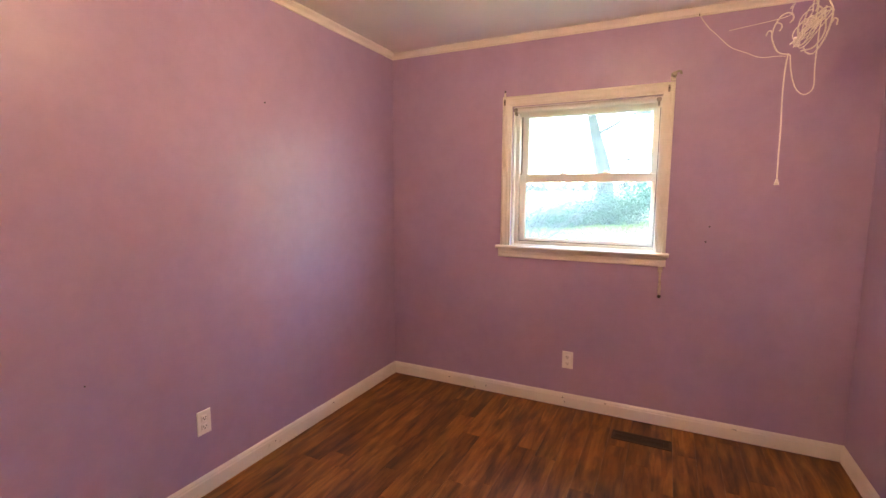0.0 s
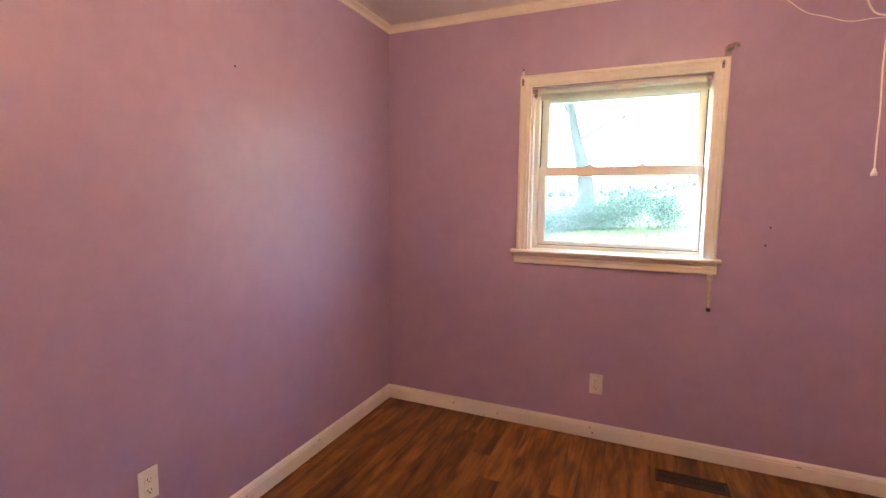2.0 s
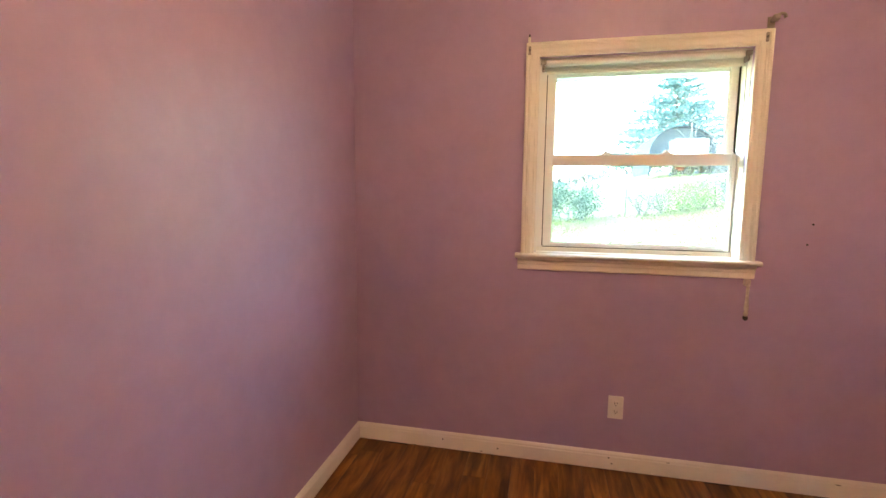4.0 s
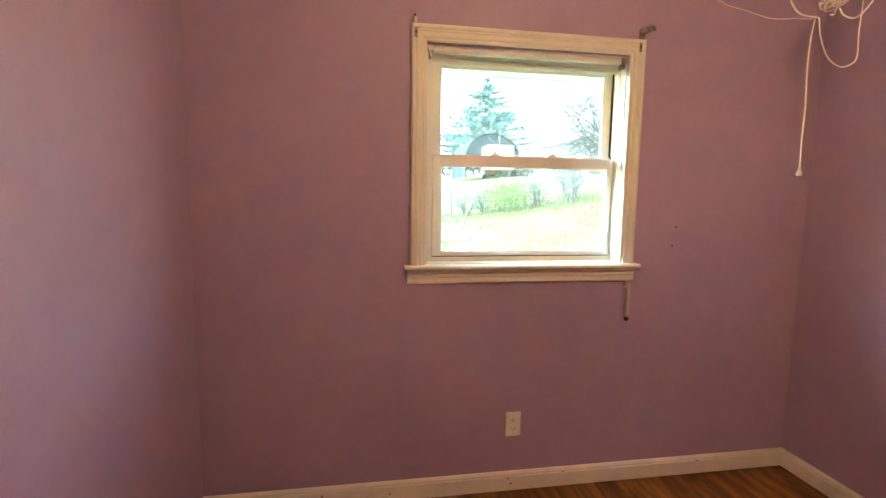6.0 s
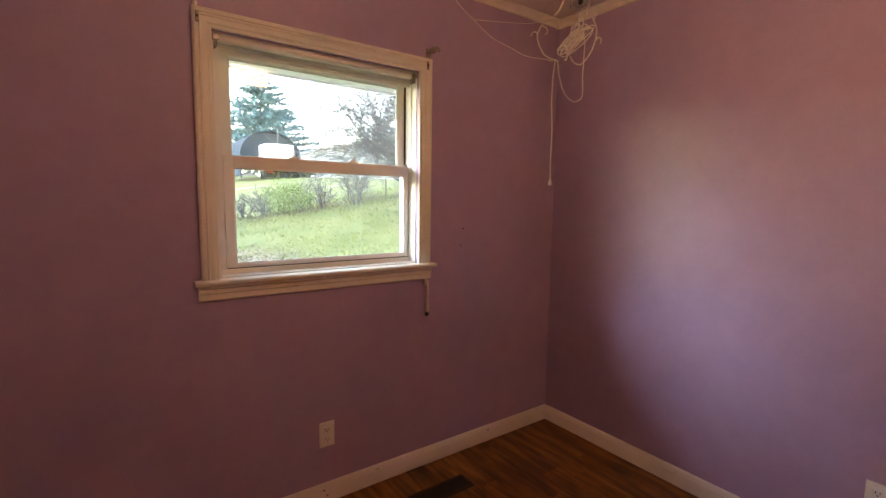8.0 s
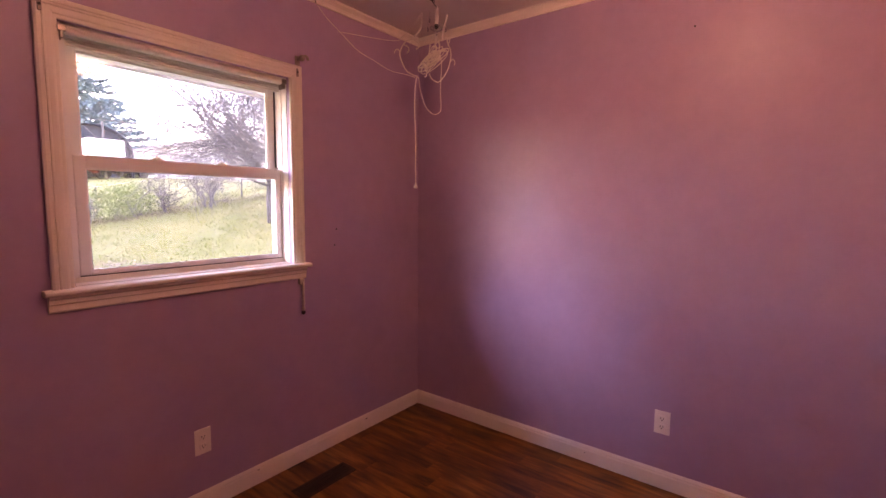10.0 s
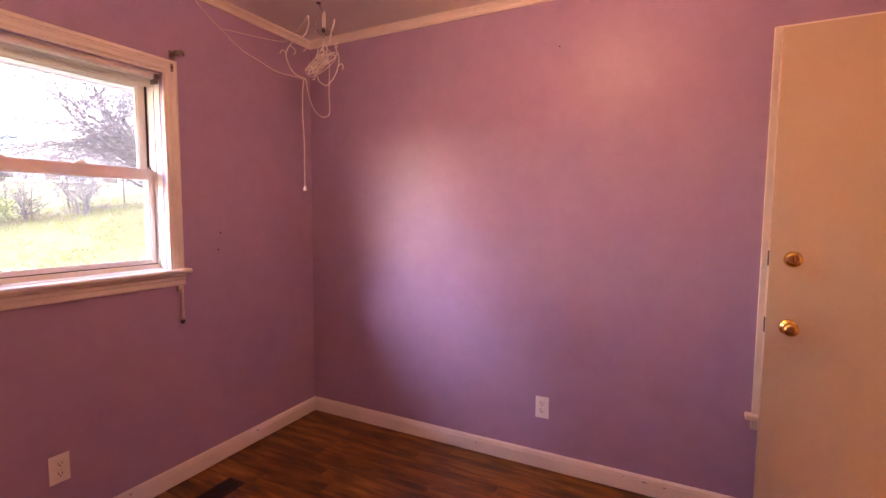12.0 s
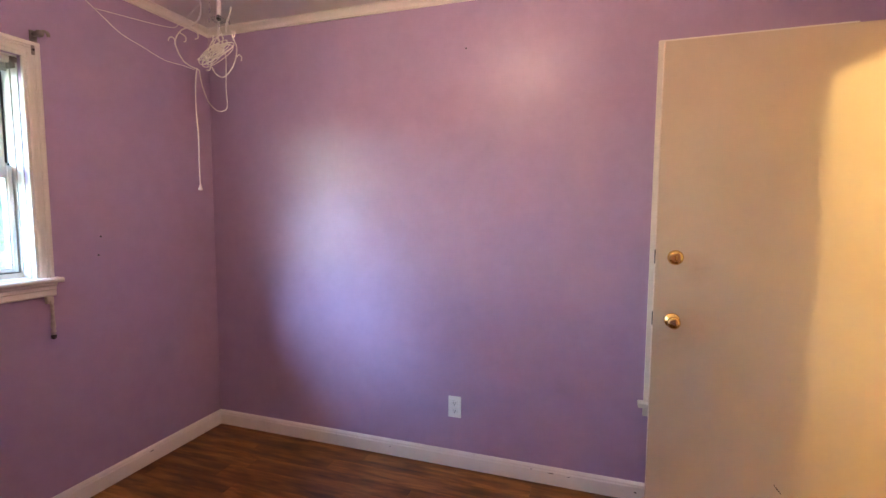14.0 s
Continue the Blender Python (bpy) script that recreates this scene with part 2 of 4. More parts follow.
LAWN = surface("lawn", (0.105, 0.135, 0.024), (0.215, 0.21, 0.066), 0.9, 0.9, 9, 0.6, specks=0.5, speck_col=(0.20, 0.165, 0.095), depth=0.06)
GRASS = foliage("grass_blades", (0.125, 0.175, 0.028), (0.26, 0.26, 0.085))
LITTER = foliage("fallen_leaves", (0.22, 0.16, 0.11), (0.40, 0.32, 0.24))
# needle colour is lightened and blued to carry the glare's haze
NEEDLE = foliage("spruce_needles", (0.075, 0.165, 0.18), (0.165, 0.29, 0.31))
LEAF = foliage("green_leaves", (0.10, 0.18, 0.033), (0.21, 0.29, 0.085))
IVY = foliage("hedge_leaves", (0.022, 0.062, 0.040), (0.050, 0.115, 0.075))
DRY = foliage("dry_stems", (0.11, 0.085, 0.06), (0.21, 0.165, 0.115))
BARK = surface("grey_bark", (0.048, 0.048, 0.049), (0.092, 0.091, 0.092), 0.9, 3, 30, 0.8, spec=0.15, depth=0.02)
# twig colour lightened to carry the same haze
TWIG = surface("grey_twigs", (0.062, 0.060, 0.068), (0.115, 0.110, 0.122), 0.8, 5, 40, 0.3)
SOFFITM = surface("white_soffit_paint", (0.66, 0.68, 0.68), (0.76, 0.77, 0.77), 0.6, 2, 30, 0.1)
SIDING = surface("pale_grey_siding", (0.62, 0.635, 0.65), (0.70, 0.71, 0.72), 0.6, 1, 30, 0.1)
SHINGLE = surface("pale_grey_shingles", (0.36, 0.365, 0.37), (0.46, 0.46, 0.465), 0.85, 2, 14, 0.5, depth=0.02)
# sheet-metal colour lightened to include the pale glare over the carport
CARPORTM = surface("slate_blue_sheet_metal", (0.03, 0.045, 0.065), (0.05, 0.07, 0.095), 0.9, 1, 30, 0.1, spec=0.04, rough_var=0.03)
WHITEM = surface("white_sheet_metal", (0.72, 0.73, 0.74), (0.80, 0.80, 0.80), 0.4, 1, 30, 0.05)
RUBBER = surface("black_rubber", (0.015, 0.015, 0.016), (0.03, 0.03, 0.03), 0.8, 5, 60, 0.1)
CARPAINT = surface("dark_blue_car_paint", (0.02, 0.025, 0.04), (0.035, 0.045, 0.065), 0.3, 1, 40, 0.02)
REDP = surface("red_paint", (0.30, 0.05, 0.035), (0.38, 0.08, 0.05), 0.5, 3, 40, 0.05)
WINDK = surface("dark_window_glass", (0.03, 0.035, 0.04), (0.06, 0.07, 0.08), 0.12, 2, 30, 0.0)
POLEW = surface("weathered_pole_wood", (0.07, 0.066, 0.062), (0.12, 0.115, 0.11), 0.85, 4, 40, 0.4)


# ---- mesh helpers ----
def box(bm, x0, x1, y0, y1, z0, z1, bevel=0.0, segs=2):
    r = bmesh.ops.create_cube(bm, size=1.0)
    bmesh.ops.transform(bm, matrix=Matrix.Translation(((x0 + x1) / 2, (y0 + y1) / 2, (z0 + z1) / 2)) @ Matrix.Diagonal((x1 - x0, y1 - y0, z1 - z0, 1)), verts=r["verts"])
    if bevel > 0:
        edges = list({e for v in r["verts"] for e in v.link_edges})
        bmesh.ops.bevel(bm, geom=edges, offset=bevel, segments=segs, affect="EDGES", profile=0.5)
    return bm


def boxes(*specs):
    bm = bmesh.new()
    for s in specs:
        box(bm, *s)
    return bm


def sweep(profile, start, end, side, up=(0, 0, 1), miter=(0.0, 0.0)):
    """A profile of (out, up) pairs run from start to end; side is the way that 'out' points. miter lengthens each end per unit of out."""
    bm = bmesh.new()
    a, b, s, u = Vector(start), Vector(end), Vector(side), Vector(up)
    d = (b - a).normalized()
    rings = []
    for p, k in ((a, -miter[0]), (b, miter[1])):
        rings.append([bm.verts.new(p + s * o + u * h + d * (k * o)) for o, h in profile])
    n = len(profile)
    for i in range(n):
        bm.faces.new((rings[0][i], rings[0][(i + 1) % n], rings[1][(i + 1) % n], rings[1][i]))
    bm.faces.new(rings[0])
    bm.faces.new(list(reversed(rings[1])))
    bmesh.ops.recalc_face_normals(bm, faces=bm.faces)
    return bm


def tube(bm, pts, radius, segs=8, cap=True):
    pts = [Vector(p) for p in pts]
    rad = radius if isinstance(radius, (list, tuple)) else [radius] * len(pts)
    rings, n0 = [], None
    for i, p in enumerate(pts):
        d = (pts[min(i + 1, len(pts) - 1)] - pts[max(i - 1, 0)]).normalized()
        if n0 is None:
            n0 = d.orthogonal().normalized()
        n0 = (n0 - d * n0.dot(d))
        n0 = n0.normalized() if n0.length > 1e-6 else d.orthogonal().normalized()
        b = d.cross(n0)
        rings.append([bm.verts.new(p + (n0 * math.cos(k * math.tau / segs) + b * math.sin(k * math.tau / segs)) * rad[i]) for k in range(segs)])
    for r0, r1 in zip(rings, rings[1:]):
        for k in range(segs):
            f = bm.faces.new((r0[k], r0[(k + 1) % segs], r1[(k + 1) % segs], r1[k]))
            f.smooth = True
    if cap and segs > 2:
        bm.faces.new(list(reversed(rings[0])))
        bm.faces.new(rings[-1])
    return bm


def spline(pts, steps=6):
    """A smooth line through the points (Catmull-Rom)."""
    p = [Vector(q) for q in pts]
    p = [2 * p[0] - p[1]] + p + [2 * p[-1] - p[-2]]
    out = []
    for i in range(1, len(p) - 2):
        for k in range(steps):
            t = k / steps
            out.append(0.5 * ((2 * p[i]) + (p[i + 1] - p[i - 1]) * t + (2 * p[i - 1] - 5 * p[i] + 4 * p[i + 1] - p[i + 2]) * t * t
                              + (3 * p[i] - p[i - 1] - 3 * p[i + 1] + p[i + 2]) * t ** 3))
    return out + [p[-2]]


def lathe(bm, profile, centre, axis, segs=20):
    """Turn (radius, along) pairs about an axis."""
    c, d = Vector(centre), Vector(axis).normalized()
    n = d.orthogonal().normalized()
    b = d.cross(n)
    rings = []
    for r, h in profile:
        rings.append([bm.verts.new(c + d * h + (n * math.cos(k * math.tau / segs) + b * math.sin(k * math.tau / segs)) * max(r, 1e-5)) for k in range(segs)])
    for r0, r1 in zip(rings, rings[1:]):
        for k in range(segs):
            f = bm.faces.new((r0[k], r0[(k + 1) % segs], r1[(k + 1) % segs], r1[k]))
            f.smooth = True
    bm.faces.new(list(reversed(rings[0])))
    bm.faces.new(rings[-1])
    bmesh.ops.recalc_face_normals(bm, faces=bm.faces)
    return bm


def mesh_of(name, bm, mat):
    me = bpy.data.meshes.new(name)
    bm.to_mesh(me)
    bm.free()
    me.materials.append(mat)
    return me


def root(name, loc, label, category, group="", kind=""):
    ob = new(name)
    ob.empty_display_size = 0.05
    ob.matrix_basis = Matrix.Translation(loc)
    return tagged(ob, label, category, group, kind)


def part(name, bm, mat, parent, label=""):
    """One mesh under a thing or a part; its mesh is given in world places."""
    ob = new(name, mesh_of(name, bm, mat))
    ob.parent = parent
    if parent.parent is None:
        ob.matrix_parent_inverse = parent.matrix_basis.inverted()
    return tagged(ob, label)


def single(name, bm, mat, label, category, group="", kind=""):
    return tagged(new(name, mesh_of(name, bm, mat)), label, category, group, kind)


# ---- the room: walls, floor base, ceiling ----
XW, XE, YS, YN, H = -2.1, 0.672, 0.26, 3.55, 2.414
NT, ST = 0.17, 0.12
WX0, WX1, WZ0, WZ1 = -1.181, -0.294, 1.045, 1.972      # north window opening
DX0, DX1, DZ = -0.262, 0.572, 2.052                     # doorway
EY0, EY1, EZ0, EZ1 = 0.455, 1.035, 0.50, 2.03           # small east window behind the door

single("wall_north", boxes((XW - 0.12, WX0, YN, YN + NT, 0, H), (WX1, XE + 0.12, YN, YN + NT, 0, H),
                           (WX0, WX1, YN, YN + NT, 0, WZ0), (WX0, WX1, YN, YN + NT, WZ1, H)), WALL,
       "lavender satin-painted plaster wall with a window", "wall", kind="structure")
single("wall_west", boxes((XW - 0.12, XW, YS - ST, YN, 0, H)), WALL, "lavender satin-painted plaster wall", "wall", kind="structure")
single("wall_east", boxes((XE, XE + 0.12, EY1, YN, 0, H), (XE, XE + 0.12, YS - ST, EY0, 0, H),
                          (XE, XE + 0.12, EY0, EY1, 0, EZ0), (XE, XE + 0.12, EY0, EY1, EZ1, H)), WALL,
       "lavender satin-painted plaster wall behind the open door", "wall", kind="structure")
single("wall_south", boxes((XW, DX0, YS - ST, YS, 0, H), (DX1, XE, YS - ST, YS, 0, H), (DX0, DX1, YS - ST, YS, DZ, H)), WALL,
       "lavender painted wall with the doorway to the hall", "wall", kind="structure")
single("ceiling", boxes((XW - 0.12, XE + 0.12, YS - ST, YN + NT, H, H + 0.1)), CEIL, "plain white painted ceiling", "ceiling", kind="structure")
FLOOR = single("floor", boxes((XW - 0.12, XE + 0.12, YS - ST, YN + NT, -0.12, -0.008)), UNDER, "brown wood-look laminate plank floor", "floor", kind="structure")
# hall beyond the doorway
single("floor_hall", boxes((XW - 0.12, XE + 0.9, -1.1, YS - ST, -0.12, -0.004)), PLANK, "brown laminate hall floor", "floor", kind="structure")
single("wall_hall", boxes((XW - 0.12, XE + 0.9, -1.22, -1.1, 0, H), (XW - 0.24, XW - 0.12, -1.22, YS - ST, 0, H), (XE + 0.9, XE + 1.02, -1.22, YS - ST, 0, H), (XE + 0.12, XE + 0.9, YS - ST, YS, 0, H)),
       TRIM, "off-white painted hall wall", "wall", kind="structure")
single("ceiling_hall", boxes((XW - 0.24, XE + 1.02, -1.22, YS - ST, H, H + 0.1)), CEIL, "plain white hall ceiling", "ceiling", kind="structure")

# crown moulding and baseboards
CROWN = [(0, 0), (0.009, 0), (0.009, 0.007), (0.006, 0.010), (0.010, 0.021), (0.020, 0.030), (0.026, 0.034), (0.028, 0.043), (0, 0.043)]
SKIRT = [(0, 0.009), (0.015, 0.009), (0.015, 0.074), (0.012, 0.079), (0.012, 0.086), (0.007, 0.093), (0.003, 0.097), (0, 0.097)]
ZC = H - 0.043
for nm, prof, z, mt, cat, lab in (("crown", CROWN, ZC, TRIM, "moulding", "narrow cream-white crown moulding under the ceiling"),
                                  ("baseboard", SKIRT, 0.0, BASE, "baseboard", "scuffed white painted baseboard with a rounded cap")):
    runs = [((XW, YN, z), (XE, YN, z), (0, -1, 0)), ((XW, YS, z), (XW, YN, z), (1, 0, 0)), ((XE, YN, z), (XE, YS, z), (-1, 0, 0))]
    runs.append(((DX0 - 0.07, YS, z), (XW, YS, z), (0, 1, 0)) if nm == "baseboard" else ((XE, YS, z), (XW, YS, z), (0, 1, 0)))
    for a, b, s in runs:
        m = (-1.0, -1.0)
        single(nm, sweep(prof, a, b, s, miter=m), mt, lab, cat, kind="structure")

# ---- north window ----
win = root("window_1", (-0.74, YN, WZ0), "white double-hung window with worn painted casing and bare glass", "window", kind="structure")
CAS = [(0, 0), (0.010, 0), (0.012, 0.003), (0.012, 0.012), (0.016, 0.014), (0.018, 0.020), (0.018, 0.034), (0.022, 0.036), (0.022, 0.041), (0.018, 0.043), (0.023, 0.047), (0.023, 0.056), (0.018, 0.063), (0, 0.063)]
cy = YN


def casing(x0, x1, z0, z1, w, parent_root):
    """Two legs and a mitred head on the north wall; x0..x1 and z1 are the inner edges."""
    legs = []
    for x, sx in ((x0, -1), (x1, 1)):
        bm = bmesh.new()
        lo = [bm.verts.new((x + sx * h, cy - o, z0)) for o, h in CAS]
        hi = [bm.verts.new((x + sx * h, cy - o, z1 + h)) for o, h in CAS]
        n = len(CAS)
        for i in range(n):
            bm.faces.new((lo[i], lo[(i + 1) % n], hi[(i + 1) % n], hi[i]))
        bm.faces.new(lo)
        bm.faces.new(list(reversed(hi)))
        bmesh.ops.recalc_face_normals(bm, faces=bm.faces)
        legs.append(part("side_casing", bm, TRIM, parent_root))
    bm = bmesh.new()
    lo = [bm.verts.new((x0 - h, cy - o, z1 + h)) for o, h in CAS]
    hi = [bm.verts.new((x1 + h, cy - o, z1 + h)) for o, h in CAS]
    n = len(CAS)
    for i in range(n):
        bm.faces.new((lo[i], lo[(i + 1) % n], hi[(i + 1) % n], hi[i]))
    bm.faces.new(lo)
    bm.faces.new(list(reversed(hi)))
    bmesh.ops.recalc_face_normals(bm, faces=bm.faces)
    part("head_casing", bm, TRIM, parent_root)


casing(WX0, WX1, 1.063, WZ1, 0.063, win)
STOOL = [(-0.07, 0.0), (0.044, 0.0), (0.050, 0.006), (0.050, 0.014), (0.044, 0.020), (-0.07, 0.020)]
part("window_sill", sweep(STOOL, (-1.270, YN, 1.043), (-0.212, YN, 1.043), (0, -1, 0)), TRIM, win)
APRON = [(0, 0), (0.012, 0), (0.016, 0.006), (0.016, 0.026), (0.020, 0.030), (0.020, 0.044), (0.027, 0.050), (0.027, 0.058), (0, 0.058)]
part("apron", sweep(APRON, (-1.257, YN, 0.983), (-0.226, YN, 0.983), (0, -1, 0)), TRIM, win)
FX0, FX1 = WX0 + 0.010, WX1 - 0.003
fr = part("window_frame", boxes((WX0, FX0, YN + 0.02, YN + NT, 1.063, WZ1), (FX1, WX1, YN + 0.02, YN + NT, 1.063, WZ1), (FX0, FX1, YN + 0.02, YN + NT, WZ1 - 0.012, WZ1),
                                (FX0, FX1, YN + 0.0735, YN + NT, 1.046, 1.0905)), VINYL, win)
for y, z in ((0.062, 1.930), (0.068, 1.921), (0.074, 1.913)):
    part("head_stop", boxes((FX0, FX1, YN + y, YN + y + 0.0055, z, 1.960)), TRIM, win)
part("side_stop", boxes((FX0, -1.147, YN + 0.060, YN + 0.150, 1.088, 1.934)), VINYL, win)
part("side_stop", boxes((-0.301, FX1, YN + 0.060, YN + 0.150, 1.088, 1.934)), VINYL, win)
# solid near-black strips draw the shadow line round the lower sash
part("sash_gap_shade", boxes((-1.147, -1.1428, YN + 0.098, YN + 0.103, 1.089, 1.545), (-0.3052, -0.301, YN + 0.098, YN + 0.103, 1.089, 1.545), (-1.1428, -0.3052, YN + 0.0722, YN + 0.0742, 1.0872, 1.0912)), DARK, win, "near-black strips painted as shade in the gap round the lower sash")
part("sill_stop", sweep([(0, 0), (0.059, 0), (0.059, 0.003), (0.010, 0.005), (0.004, 0.0244), (0, 0.0248)], (FX0, YN + 0.073, 1.0632), (FX1, YN + 0.073, 1.0632), (0, -1, 0)), TRIM, win)
# the grooves' shade is drawn with solid near-black strips
part("sash_groove_shade", boxes((-1.147, -1.143, YN + 0.110, YN + 0.119, 1.545, 1.918)), DARK, win, "near-black strip as shade in the groove beside the sash")
part("sash_groove_shade", boxes((-0.305, -0.301, YN + 0.110, YN + 0.119, 1.545, 1.918)), DARK, win, "near-black strip as shade in the groove beside the sash")


def sash(nm, x0, x1, z0, z1, gx0, gx1, gz0, gz1, y0, y1):
    s = part(nm, boxes((x0, gx0, y0, y1, z0, z1, 0.002, 1), (gx1, x1, y0, y1, z0, z1, 0.002, 1), (gx0, gx1, y0 + 0.001, y1, z0, gz0, 0.002, 1), (gx0, gx1, y0 + 0.001, y1, gz1, z1, 0.002, 1)), VINYL, win)
    g = 0.005
    part("glazing_bead", boxes((gx0, gx0 + g, y0 + 0.006, y0 + 0.012, gz0, gz1), (gx1 - g, gx1, y0 + 0.006, y0 + 0.012, gz0, gz1), (gx0 + g, gx1 - g, y0 + 0.006, y0 + 0.012, gz0, gz0 + g), (gx0 + g, gx1 - g, y0 + 0.006, y0 + 0.012, gz1 - g, gz1)), VINYL, s)
    part("pane", boxes((gx0, gx1, y0 + 0.013, y0 + 0.016, gz0, gz1)), GLASS, s, "clear window glass")
    return s


low = sash("lower_sash", -1.1428, -0.3052, 1.0912, 1.533, -1.106, -0.324, 1.106, 1.487, YN + 0.074, YN + 0.104)
up = sash("upper_sash", -1.1465, -0.3015, 1.490, 1.930, -1.104, -0.338, 1.535, 1.912, YN + 0.120, YN + 0.146)
for x in (-0.862, -0.595):
    bm = boxes((x - 0.030, x + 0.030, YN + 0.080, YN + 0.100, 1.533, 1.538, 0.002, 1), (x - 0.018, x + 0.020, YN + 0.084, YN + 0.098, 1.538, 1.546, 0.003, 2))
    lathe(bm, ((0.009, 0), (0.009, 0.012), (0.006, 0.016)), (x, YN + 0.091, 1.538), (0, 0, 1), 12)
    part("sash_lock", bm, VINYL, low, "small white cam lock")

# rolled-up blind under the head of the window
blind = root("roller_blind", (-0.74, YN + 0.03, 1.94), "rolled-up white roller blind on steel brackets in the window head", "blind")
bm = bmesh.new()
lathe(bm, ((0.013, 0), (0.0155, 0.004), (0.0155, 0.832), (0.013, 0.836)), (-1.158, YN + 0.026, 1.951), (1, 0, 0), 28)
rl = part("roll", bm, BLIND, blind)
part("hem_bar", boxes((-1.150, -0.330, YN + 0.047, YN + 0.051, 1.932, 1.948, 0.002, 1)), BLIND, blind)
for x in (-1.165, -0.312):
    part("bracket", boxes((x - 0.005, x + 0.005, YN + 0.008, YN + 0.052, 1.918, 1.962, 0.002, 1), (x - 0.009, x + 0.009, YN + 0.020, YN + 0.040, 1.957, 1.960), (x - 0.013, x + 0.013, YN + 0.006, YN + 0.016, 1.940, 1.962, 0.003, 1)), STEEL, blind, "tarnished steel bracket")

# curtain-rod bracket, old screw plates and a nail about the casing
rod = root("curtain_rod_bracket", (-0.243, YN, 2.06), "old grey metal curtain rod bracket above the window corner", "bracket")
bm = boxes((-0.258, -0.230, YN - 0.006, YN, 2.040, 2.085, 0.002, 1))
part("wall_plate", bm, STEEL, rod)
bm = bmesh.new()
lathe(bm, ((0.008, 0), (0.009, 0.020), (0.014, 0.024), (0.015, 0.034), (0.010, 0.046)), (-0.244, YN - 0.004, 2.068), (0.12, -1, 0.08), 14)
part("barrel", bm, STEEL, rod)
bm = bmesh.new()
tube(bm, spline([(-0.240, YN - 0.034, 2.074), (-0.226, YN - 0.038, 2.084), (-0.210, YN - 0.036, 2.082), (-0.205, YN - 0.034, 2.068)], 4), 0.0065, 8)
part("hook", bm, STEEL, rod)
for x, z in ((-1.228, 1.998), (-0.262, 2.000)):
    sp = root("screw_plate", (x, YN - 0.026, z), "small tarnished screw plate on the window casing", "hardware", "screw plates on the casing")
    part("plate", boxes((x - 0.006, x + 0.006, YN - 0.030, YN - 0.024, z - 0.020, z + 0.018, 0.002, 1)), STEEL, sp)
    bm = bmesh.new()
    part("screw", lathe(bm, ((0.005, 0), (0.004, 0.003)), (x, YN - 0.030, z), (0, -1, 0), 10), NAILM, sp)
peg = root("rod_peg", (-1.231, YN - 0.010, 2.036), "short cream peg with a dark tip on the window casing", "peg")
bm = bmesh.new()
part("peg", lathe(bm, ((0.006, 0), (0.007, 0.004), (0.0065, 0.020), (0.005, 0.026)), (-1.231, YN - 0.010, 2.035), (0, 0, 1), 12), CORD, peg)
bm = bmesh.new()
part("tip", lathe(bm, ((0.0045, 0), (0.0035, 0.010), (0.001, 0.014)), (-1.231, YN - 0.010, 2.061), (0, 0, 1), 10), NAILM, peg, "dark metal tip")
# hold-back lever under the apron
hb = root("curtain_holdback", (-0.253, YN, 0.97), "turned tarnished holdback lever hanging below the window apron", "holdback")
part("base", boxes((-0.266, -0.240, YN - 0.022, YN, 0.952, 0.983, 0.003, 1), (-0.260, -0.246, YN - 0.030, YN - 0.020, 0.944, 0.966, 0.003, 1)), AGED, hb)
bm = bmesh.new()
part("lever", lathe(bm, ((0.005, 0), (0.0075, 0.008), (0.0060, 0.020), (0.0065, 0.060), (0.0095, 0.095), (0.0085, 0.106), (0.0055, 0.110), (0.010, 0.116), (0.010, 0.122), (0.0055, 0.126), (0.009, 0.132)), (-0.253, YN - 0.027, 0.950), (0.01, 0.03, -1), 16), AGED, hb)
bm = bmesh.new()
part("tip", lathe(bm, ((0.008, 0), (0.0105, 0.006), (0.0095, 0.016), (0.004, 0.021)), (-0.252, YN - 0.023, 0.818), (0.01, 0.03, -1), 14), NAILM, hb, "dark worn tip")

# ---- east window behind the door ----
wie = root("window_2", (XE, 0.745, EZ0), "narrow window with white casing, covered by the open door", "window", kind="structure")
for y0, y1 in ((EY1, EY1 + 0.060), (EY0 - 0.060, EY0)):
    part("side_casing", boxes((XE - 0.019, XE, y0, y1, 0.492, 2.09, 0.003, 2)), TRIM, wie)
part("head_casing", boxes((XE - 0.0185, XE, EY0, EY1, 2.03, 2.09, 0.003, 2)), TRIM, wie)
part("window_sill", boxes((XE - 0.046, XE + 0.02, EY0 - 0.085, EY1 + 0.085, 0.470, 0.492, 0.005, 2)), TRIM, wie)
part("apron", boxes((XE - 0.026, XE, EY0 - 0.062, EY1 + 0.062, 0.446, 0.470, 0.003, 2), (XE - 0.018, XE, EY0 - 0.062, EY1 + 0.062, 0.424, 0.446, 0.003, 2)), TRIM, wie)
# unseen filler board, added to close the opening behind the door
part("blank_board", boxes((XE + 0.05, XE + 0.07, EY0, EY1, EZ0, EZ1)), TRIM, wie, "unseen white board added to close the opening")

# ---- door ----
part_x0, part_x1 = 0.535, 0.570
door = root("door_1", (part_x1, 0.268, 0.0), "cream painted flush door standing open against the wall, scuffed round the knob", "door", kind="structure")
leaf = part("leaf", boxes((part_x0, part_x1, 0.240, 1.085, 0.012, 2.046, 0.003, 2)), DOORP, door)
KNOB = ((0.031, 0.0), (0.031, 0.004), (0.028, 0.008), (0.013, 0.012), (0.011, 0.028), (0.018, 0.034), (0.024, 0.041), (0.026, 0.050), (0.024, 0.059), (0.016, 0.064), (0.007, 0.066))
bm = bmesh.new()
